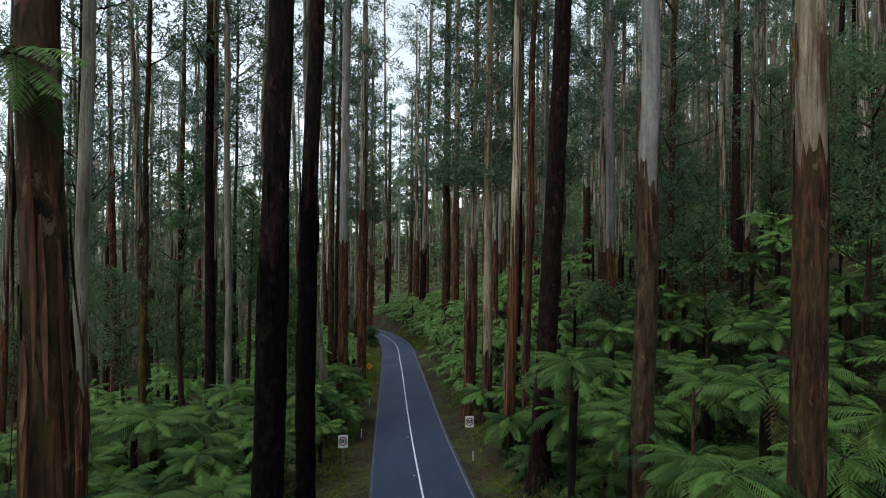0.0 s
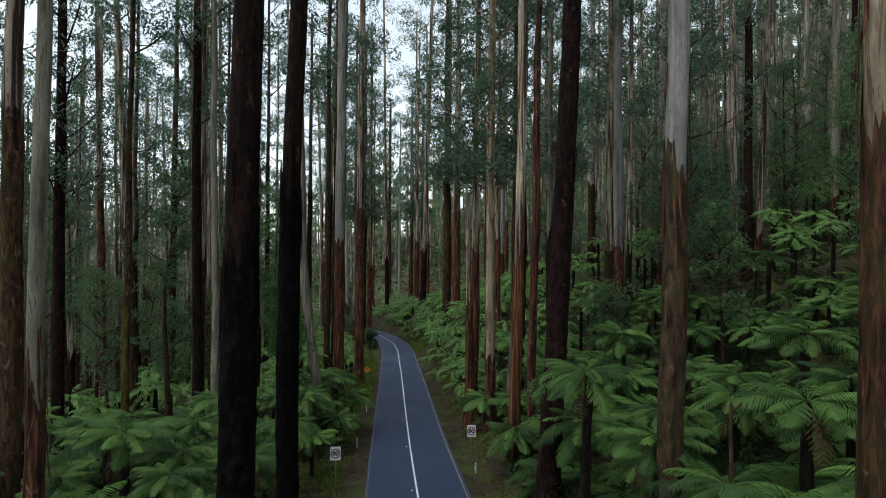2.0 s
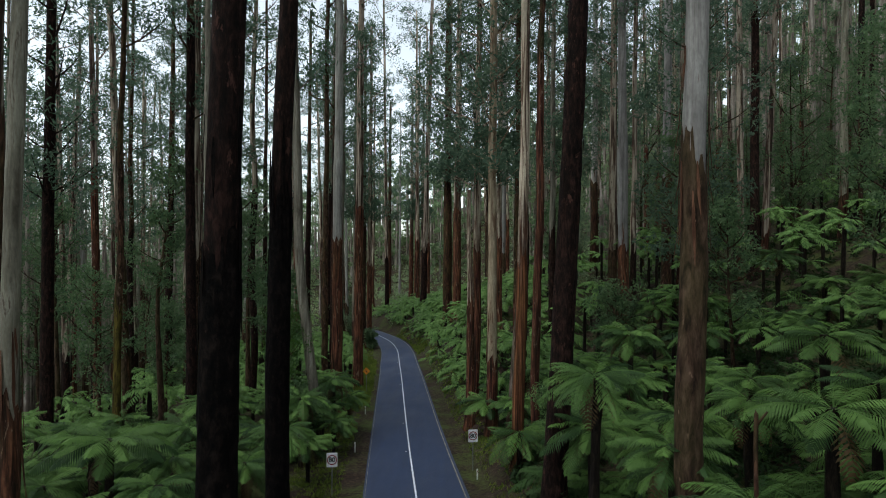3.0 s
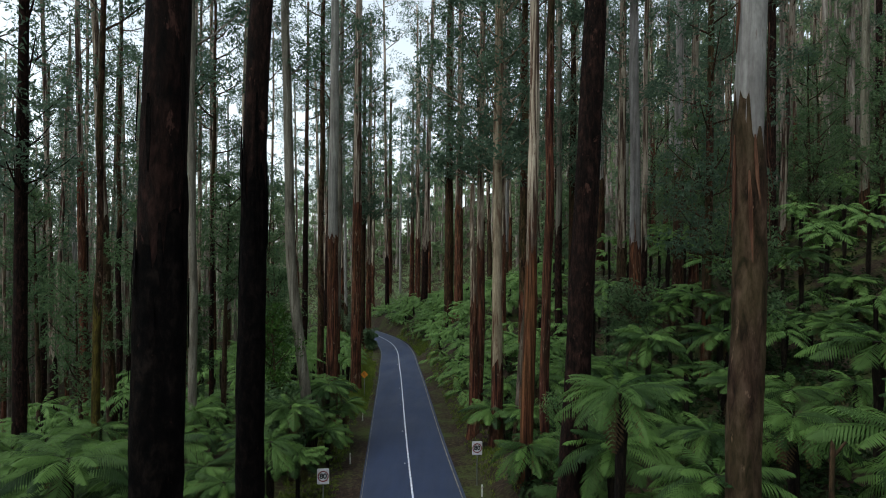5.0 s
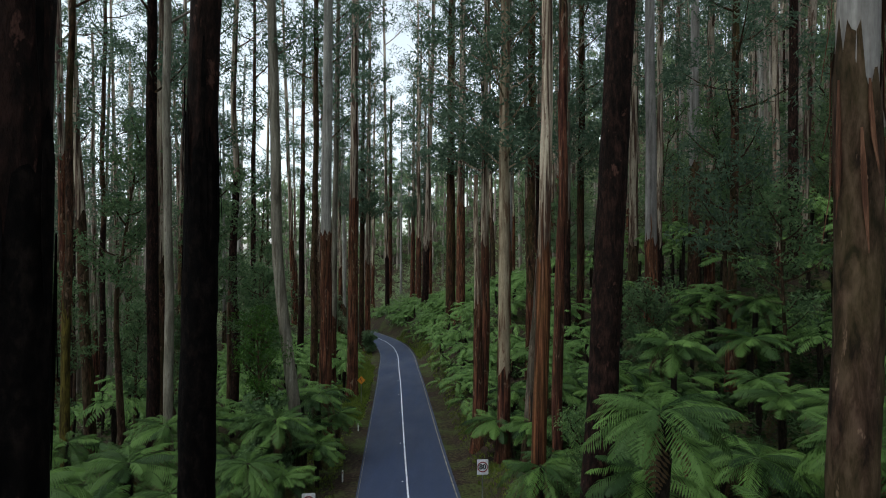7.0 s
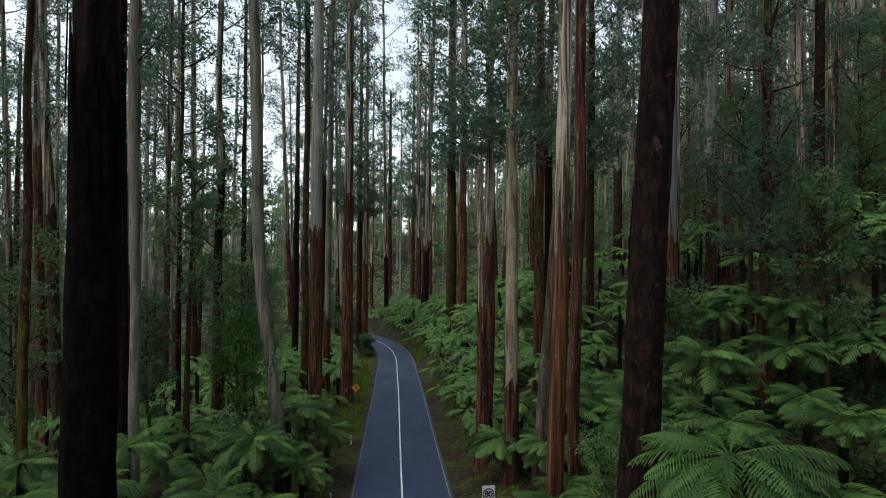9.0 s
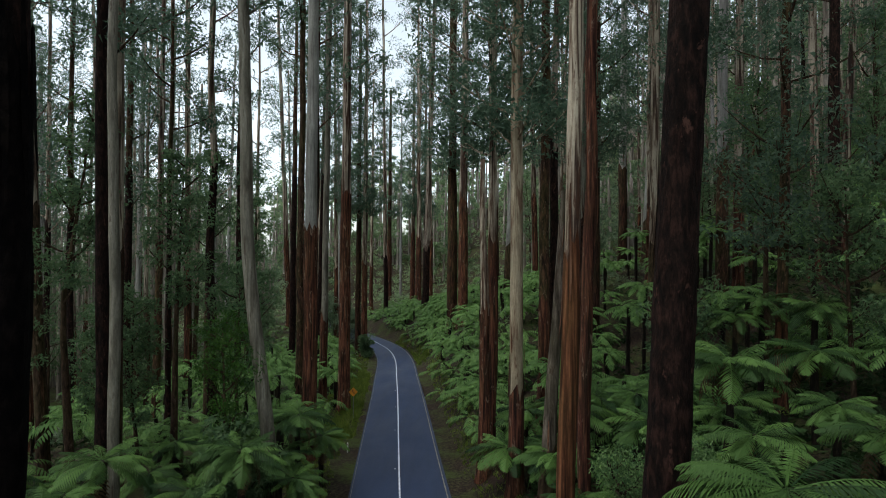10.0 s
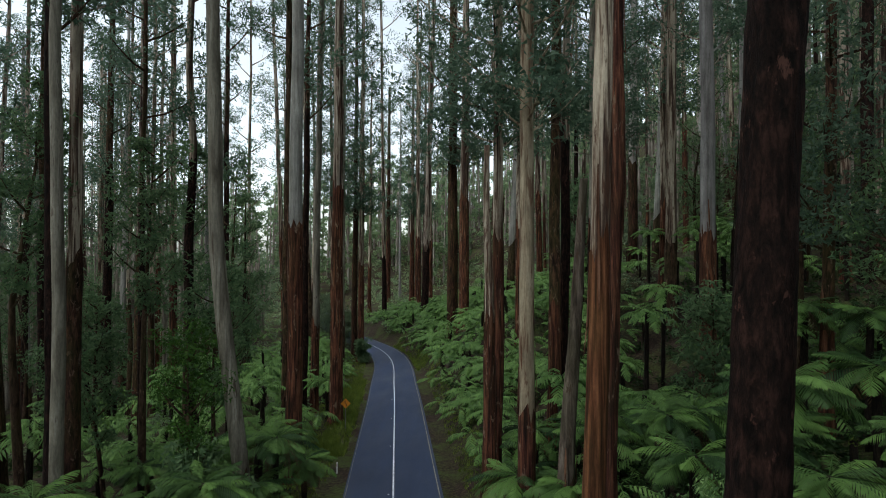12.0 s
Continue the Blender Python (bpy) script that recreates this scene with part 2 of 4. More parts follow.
def limb_tube(a, b, r0, r1, sides=5, bend=(0, 0, 0), steps=3):
    """Verts and faces of a curved limb from a to b."""
    a, b, bend = Vector(a), Vector(b), Vector(bend)
    pts = [a.lerp(b, s) + bend * math.sin(math.pi * s) for s in np.linspace(0, 1, steps + 1)]
    d = (b - a).normalized()
    u = d.orthogonal().normalized()
    v = d.cross(u)
    verts, faces = [], []
    for i, p in enumerate(pts):
        r = r0 + (r1 - r0) * i / steps
        for k in range(sides):
            w = 2 * math.pi * k / sides
            verts.append(tuple(p + u * (r * math.cos(w)) + v * (r * math.sin(w))))
    for i in range(steps):
        for k in range(sides):
            s, e = i * sides + k, i * sides + (k + 1) % sides
            faces.append((s, e, e + sides, s + sides))
    return verts, faces, pts


def join(pieces):
    verts, faces = [], []
    for v, f in pieces:
        n = len(verts)
        verts += list(v)
        faces += [tuple(i + n for i in face) for face in f]
    return verts, faces


# ---------------------------------------------------------------- the lie of the land
ROAD_X = [(5.0, -60), (3.6, -30), (2.1, 0), (0.5, 16), (-1.05, 31), (-2.05, 41), (-2.9, 50), (-4.05, 62.5), (-4.9, 72), (-6.1, 85), (-6.75, 91),
          (-8.5, 109), (-10.8, 121), (-14.2, 130), (-18.5, 138), (-23, 147), (-27, 158), (-31, 175), (-36, 205), (-42, 240)]
ROAD_Z = [(-60, 8.2), (0, 2.4), (20, 0.75), (31, -0.25), (41, -1.15), (50, -1.9), (62, -2.6), (72, -3.2), (85, -4.0), (91, -4.3), (109, -5.3), (122, -5.6), (300, -6.5)]


def spline(points, step):
    pts = [Vector((*p, 0)) for p in points]
    out = []
    for i in range(len(pts) - 1):
        p0, p1, p2, p3 = pts[max(i - 1, 0)], pts[i], pts[i + 1], pts[min(i + 2, len(pts) - 1)]
        n = max(2, int((p2 - p1).length / step))
        for k in range(n):
            t = k / n
            out.append(0.5 * ((2 * p1) + (p2 - p0) * t + (2 * p0 - 5 * p1 + 4 * p2 - p3) * t * t + (3 * p1 - p0 - 3 * p2 + p3) * t ** 3))
    out.append(pts[-1])
    return out


CENTRE = spline(ROAD_X, 1.2)
CX = np.array([p.x for p in CENTRE])
CY = np.array([p.y for p in CENTRE])
CX = np.convolve(np.pad(CX, 5, mode="reflect", reflect_type="odd"), np.ones(11) / 11, "valid")
CY = np.convolve(np.pad(CY, 5, mode="reflect", reflect_type="odd"), np.ones(11) / 11, "valid")
TX, TY = np.gradient(CX), np.gradient(CY)
TL = np.hypot(TX, TY)
TX, TY = TX / TL, TY / TL
S = np.concatenate(([0], np.cumsum(np.hypot(np.diff(CX), np.diff(CY)))))
ZS = np.interp(CY, *np.array(ROAD_Z).T)
ZS = np.convolve(np.pad(ZS, 5, mode="edge"), np.ones(11) / 11, "valid")
SIDE = np.array([(-600, -18), (-150, -18), (-60, -11.0), (-40, -5.2), (-28, -2.4), (-20, -1.1), (-10, -0.3), (-5.5, -0.2), (-4.2, -0.12), (-3.3, -0.06), (3.2, -0.06), (4.3, -0.1), (6.2, 1.2),
                 (12, 2.2), (20, 4.0), (26, 6.4), (36, 10.5), (120, 58), (220, 75), (600, 80)]).T


def road_place(x, y):
    """Signed distance from the road's centre, right positive, and the road's height there."""
    x, y = np.atleast_1d(np.asarray(x, float)), np.atleast_1d(np.asarray(y, float))
    dist, near = np.full(x.shape, 1e9), np.zeros(x.shape, int)
    for i in range(len(CX)):
        d = (x - CX[i]) ** 2 + (y - CY[i]) ** 2
        m = d < dist
        dist[m], near[m] = d[m], i
    side = (x - CX[near]) * TY[near] - (y - CY[near]) * TX[near]
    return np.sign(side) * np.sqrt(dist), ZS[near], near


def height(x, y):
    d, z, _ = road_place(x, y)
    x, y = np.atleast_1d(np.asarray(x, float)), np.atleast_1d(np.asarray(y, float))
    ahead = x - (-8.5 - 0.12 * (y - 109))
    d = np.where(d > 0, np.minimum(d, np.maximum(ahead, 13.0)), d)
    lump = 0.22 * np.sin(x * 0.9 + 1.3 * np.sin(y * 0.31)) * np.sin(y * 0.7 + x * 0.2) + 0.5 * np.sin(x * 0.17 + 2) * np.sin(y * 0.13)
    bank = 6.6 * np.clip((d - 3.9) / 8, 0, 1) * np.clip((y - 56) / 30, 0, 1) * np.clip((y + 0.5 * x - 20) / 30, 0, 1) * np.clip((45 - d) / 17, 0, 1) * np.clip((168 - y) / 44, 0.2, 1)
    # far rise behind an open gap, added so that distant crowns catch light
    hill = bank + 24 * np.clip((y - 198) / 110, 0, 1)
    return z + np.interp(d, SIDE[0], SIDE[1]) + lump * np.clip((np.abs(d) - 4.0) / 5, 0, 1) + hill


def ground_at(x, y):
    return float(height(x, y)[0])


def stretched(lo, hi, a, b, fine, far):
    """Grid lines: fine between a and b, widening beyond."""
    line = list(np.arange(a, b, fine))
    s, p = fine, a
    while p > lo:
        s = min(s * 1.25, far)
        p -= s
        line.insert(0, p)
    s, p = fine, line[-1]
    while p < hi:
        s = min(s * 1.25, far)
        p += s
        line.append(p)
    return np.array(line)


gx = stretched(-900, 900, -26, 26, 0.7, 60)
gy = stretched(-300, 1500, -6, 150, 0.9, 60)
GX, GY = np.meshgrid(gx, gy)
GZ = height(GX.ravel(), GY.ravel())
nx, ny = len(gx), len(gy)
ground_verts = np.stack([GX.ravel(), GY.ravel(), GZ], 1)
ground_faces = [(j * nx + i, j * nx + i + 1, (j + 1) * nx + i + 1, (j + 1) * nx + i) for j in range(ny - 1) for i in range(nx - 1)]
ground = part("ground", mesh_from("ground", ground_verts, ground_faces, M_SOIL, True))
tagged(ground, "dark brown forest floor of litter, soil and moss", "ground", kind="structure")


def ribbon(name, left, right, lift, mat, i0=0, i1=None, thick=0.05):
    """A strip that follows the road between two offsets from its centre."""
    i1 = len(CX) if i1 is None else i1
    cols = (left, right) if right - left < 1 else tuple(np.linspace(left, right, 7))
    verts, faces = [], []
    for i in range(i0, i1):
        for c in cols:
            crown = 0.05 * (1 - min(1, abs(c) / 3.0) ** 2)
            verts.append((CX[i] + TY[i] * c, CY[i] - TX[i] * c, ZS[i] + lift + crown))
        verts.append((CX[i] + TY[i] * right, CY[i] - TX[i] * right, ZS[i] + lift - thick))
        verts.append((CX[i] + TY[i] * left, CY[i] - TX[i] * left, ZS[i] + lift - thick))
    n = len(cols) + 2
    for i in range(i1 - i0 - 1):
        for k in range(n):
            a, b = i * n + k, i * n + (k + 1) % n
            faces.append((a, b, b + n, a + n))
    return mesh_from(name, verts, faces, mat, False)


road = part("road", ribbon("road", -2.84, 2.98, 0.0, M_ROAD, thick=0.2))
tagged(road, "narrow grey asphalt forest road curving away, coloured with reflected sky blue", "road", kind="structure")
for name, a, b, mat, label in (("road_line", 0.02, 0.12, M_LINE, "solid white painted centre line"), ("road_line", 2.74, 2.81, M_EDGE, "worn grey-white edge line"),
                               ("road_line", -2.74, -2.715, M_EDGE, "thin worn edge line")):
    part(name, ribbon("road_line", a, b, 0.006, mat, thick=0.004), road, label)

# ---------------------------------------------------------------- trees


def leaf_cloud(rng, centres, radii, per, length, width, droop=0.7):
    """Loose leaf blades round the given centres, hanging rather than standing."""
    quads = []
    for c, r in zip(centres, radii):
        n = per
        p = rng.normal(0, 1, (n, 3))
        p /= np.linalg.norm(p, axis=1)[:, None]
        p *= (rng.uniform(0.25, 1.0, (n, 1)) ** 0.5) * np.array([r, r, r * 0.75])
        p += c
        d = rng.normal(0, 1, (n, 3))
        d[:, 2] = d[:, 2] * 0.6 - droop
        d /= np.linalg.norm(d, axis=1)[:, None]
        s = np.cross(d, rng.normal(0, 1, (n, 3)))
        s /= np.linalg.norm(s, axis=1)[:, None] + 1e-9
        ll = length * rng.uniform(0.6, 1.4, (n, 1))
        w = width * rng.uniform(0.7, 1.3, (n, 1))
        quads.append(np.stack([p + s * w * 0.5, p + d * ll, p - s * w * 0.5 - d * w * 0.3], 1))
    return np.concatenate(quads)


def crown_meshes(seed, base, top, reach, limbs, clumps, per, length, width, leaf_mat, wood_mat, axis):
    """Limb and leaf meshes of a crown between heights base and top, round the stem line axis(z)."""
    rng = np.random.default_rng(seed)
    wood, centres, radii = [], [], []
    for i in range(limbs):
        s = ((i + rng.uniform(0, 0.8)) / limbs) ** (1.7 if limbs > 20 else 1.0)
        z = base + (top - base) * s
        a = i * 2.4 + rng.uniform(-0.5, 0.5)
        r = reach * (0.55 + 0.45 * math.sin(math.pi * min(1, 0.15 + s * 0.85))) * rng.uniform(0.6, 1.15)
        x0, y0 = axis(z)
        rise = r * rng.uniform(0.35, 1.0)
        tip = (x0 + r * math.cos(a), y0 + r * math.sin(a), z + rise)
        v, f, pts = limb_tube((x0, y0, z - 0.3), tip, 0.05 + 0.012 * r, 0.015, 4, (0, 0, -0.1 * r))
        wood.append((v, f))
        for k in range(clumps):
            q = 0.35 + 0.7 * (k + rng.uniform(0, 1)) / clumps
            p = np.array(pts[0].lerp(Vector(tip), q))
            p += rng.normal(0, 0.2 * r, 3) * np.array([1, 1, 0.7])
            centres.append(p)
            radii.append(rng.uniform(0.7, 1.5) * (0.4 + 0.15 * reach))
            if k % 2 == 0:
                v, f, _ = limb_tube(pts[1], tuple(p), 0.03, 0.01, 3, steps=1)
                wood.append((v, f))
    quads = leaf_cloud(rng, centres, radii, per, length, width)
    return mesh_from("branchwork", *join(wood), wood_mat), blades_mesh("foliage", quads, leaf_mat)


def stem_line(bend):
    """Plan offset of a stem at height z, from (z, dx, dy) stations."""
    b = np.array(bend)

    def axis(z):
        return float(np.interp(z, b[:, 0], b[:, 1])), float(np.interp(z, b[:, 0], b[:, 2]))
    return axis


def smooth_axis(axis, z):
    pts = [axis(z + k) for k in (-3, -1.5, 0, 1.5, 3)]
    return sum(p[0] for p in pts) / 5, sum(p[1] for p in pts) / 5


def wavy(axis, rng, size):
    """The same stem line with slight slow waves in it."""
    a, b, c, d = rng.uniform(0, 6.28, 4)
    k = rng.uniform(0.22, 0.4)

    def line(z):
        x, y = smooth_axis(axis, z)
        return x + size * (math.sin(k * z + a) + 0.5 * math.sin(2.3 * k * z + b)), y + size * (math.sin(k * z + c) + 0.5 * math.sin(2.1 * k * z + d))
    return line


def gum_tree(x, y, diam, bend, wood, sheath, sheath_top, tall, crown_base, seed, label, reach=4.0, sides=14, strips=5, rough=0.05, ring=1.6, crown=True, leaves=80, limbs=13, group="gum trees along the road"):
    """A tall straight gum: smooth stem, rough bark sheath with a torn upper edge, hanging ribbons, limbs and foliage."""
    rng = np.random.default_rng(seed)
    stem = wavy(stem_line(bend), rng, 0.03 + 0.02 * (diam < 0.7))
    axis = stem
    root = new("eucalyptus_tree")
    off = axis(EYE - ground_at(x, y))
    x, y = x - off[0], y - off[1]
    root.location = (x, y, ground_at(x, y) - 0.25)
    tagged(root, label, "tree", group)
    r0 = diam / 2

    def radius(z):
        flare = 0.55 * math.exp(-max(z, 0) / 0.9)
        return r0 * (1.08 + flare - 0.62 * min(1, z / tall) ** 1.1)

    zs = [0, 0.4, 0.9, 1.6] + list(np.arange(2.6, tall, ring)) + [tall]
    low = max(0, sheath_top - 2.5)
    zt = [z for z in zs if z >= low - ring] if sheath_top > 4 else zs
    v, f = tube([(*stem(z), z) for z in zt], [max(0.03, radius(z) * 0.97) for z in zt], sides, rng, rough * 0.3, True, 0.012 if ring < 1 else 0.02)
    part("trunk", mesh_from("trunk", v, f, wood, True), root)
    if sheath_top > 1:
        zz = [z for z in zs if z < sheath_top - 1.9] + [sheath_top - 1.8, sheath_top]
        v, f = tube([(*stem(z), z) for z in zz], [radius(z) * 1.03 + 0.012 for z in zz], sides, rng, rough * 0.6, False, 0.035 if ring < 1 else 0.03)
        tear = rng.uniform(0, 6.28)
        for k in range(sides):
            i = (len(zz) - 1) * sides + k
            q = Vector(v[i])
            w = 2 * math.pi * k / sides
            v[i] = (q.x, q.y, q.z + 0.45 * math.sin(w + tear) + 0.3 * math.sin(3 * w + 2 * tear) + 0.22 * math.sin(7 * w + tear) + rng.uniform(-0.3, 0.3))
        part("bark_sheath", mesh_from("bark_sheath", v, f, sheath, True), root, "rough fibrous bark round the lower trunk")
    for k in range(strips):
        a = rng.uniform(0, 6.28)
        z1 = rng.uniform(4, 22) if sheath_top > 19 else sheath_top + rng.uniform(-1.5, 3.0)
        ln = rng.uniform(0.8, 3.0)
        if z1 > tall:
            continue
        pts = []
        for s in (0, 0.3, 0.6, 1):
            z = z1 - ln * s
            ax, ay = stem(z)
            rr = radius(max(z, 0)) * 1.04 + 0.03 + (0.02 if sheath in (M_BLACK, M_DARK) else 0.1) * s * s * rng.uniform(0.3, 1.5)
            w = 0.03 * (0.15 + 3.2 * s * (1 - s) + 0.25 * (1 - s)) * (1 + 0.5 * diam)
            for side in (-1, 1):
                for off in (0, 0.012):
                    aa = a + side * w / max(rr, 0.1) + 0.12 * s
                    pts.append((ax + (rr + off) * math.cos(aa), ay + (rr + off) * math.sin(aa), z))
        faces = []
        for i in range(3):
            o = 4 * i
            faces += [(o, o + 2, o + 6, o + 4), (o + 1, o + 5, o + 7, o + 3), (o, o + 4, o + 5, o + 1), (o + 2, o + 3, o + 7, o + 6)]
        part("bark_ribbon", mesh_from("bark_ribbon", pts, faces, sheath if sheath in (M_BLACK, M_DARK) else M_STRIP), root, "peeling strip of bark")
    if crown:
        w, q = crown_meshes(seed + 7, crown_base, tall + 1.5, reach, limbs, 4, leaves, 0.37, 0.155, M_LEAF, wood, lambda z: stem(z))
        tagged(part("branchwork", w, root), kind="stuff")
        part("foliage", q, root, "drooping grey-green eucalypt leaves")
    return root


def lean(dx, dy=0.0, kink=0.0, zk=15):
    """A stem that leans by dx, dy over 40 m, with a kink at zk."""
    return [(0, 0, 0), (zk, dx * zk / 40 + kink, dy * zk / 40), (40, dx, dy), (60, dx * 1.5, dy * 1.5)]


DARK_LABEL = "very tall gum with dark brown fibrous bark"
RED_LABEL = "tall gum, red-brown bark below and smooth grey above"
TAN_LABEL = "tall gum with streaked tan and grey peeling bark"
GREY_LABEL = "tall gum with smooth pale grey trunk above mossy brown bark"

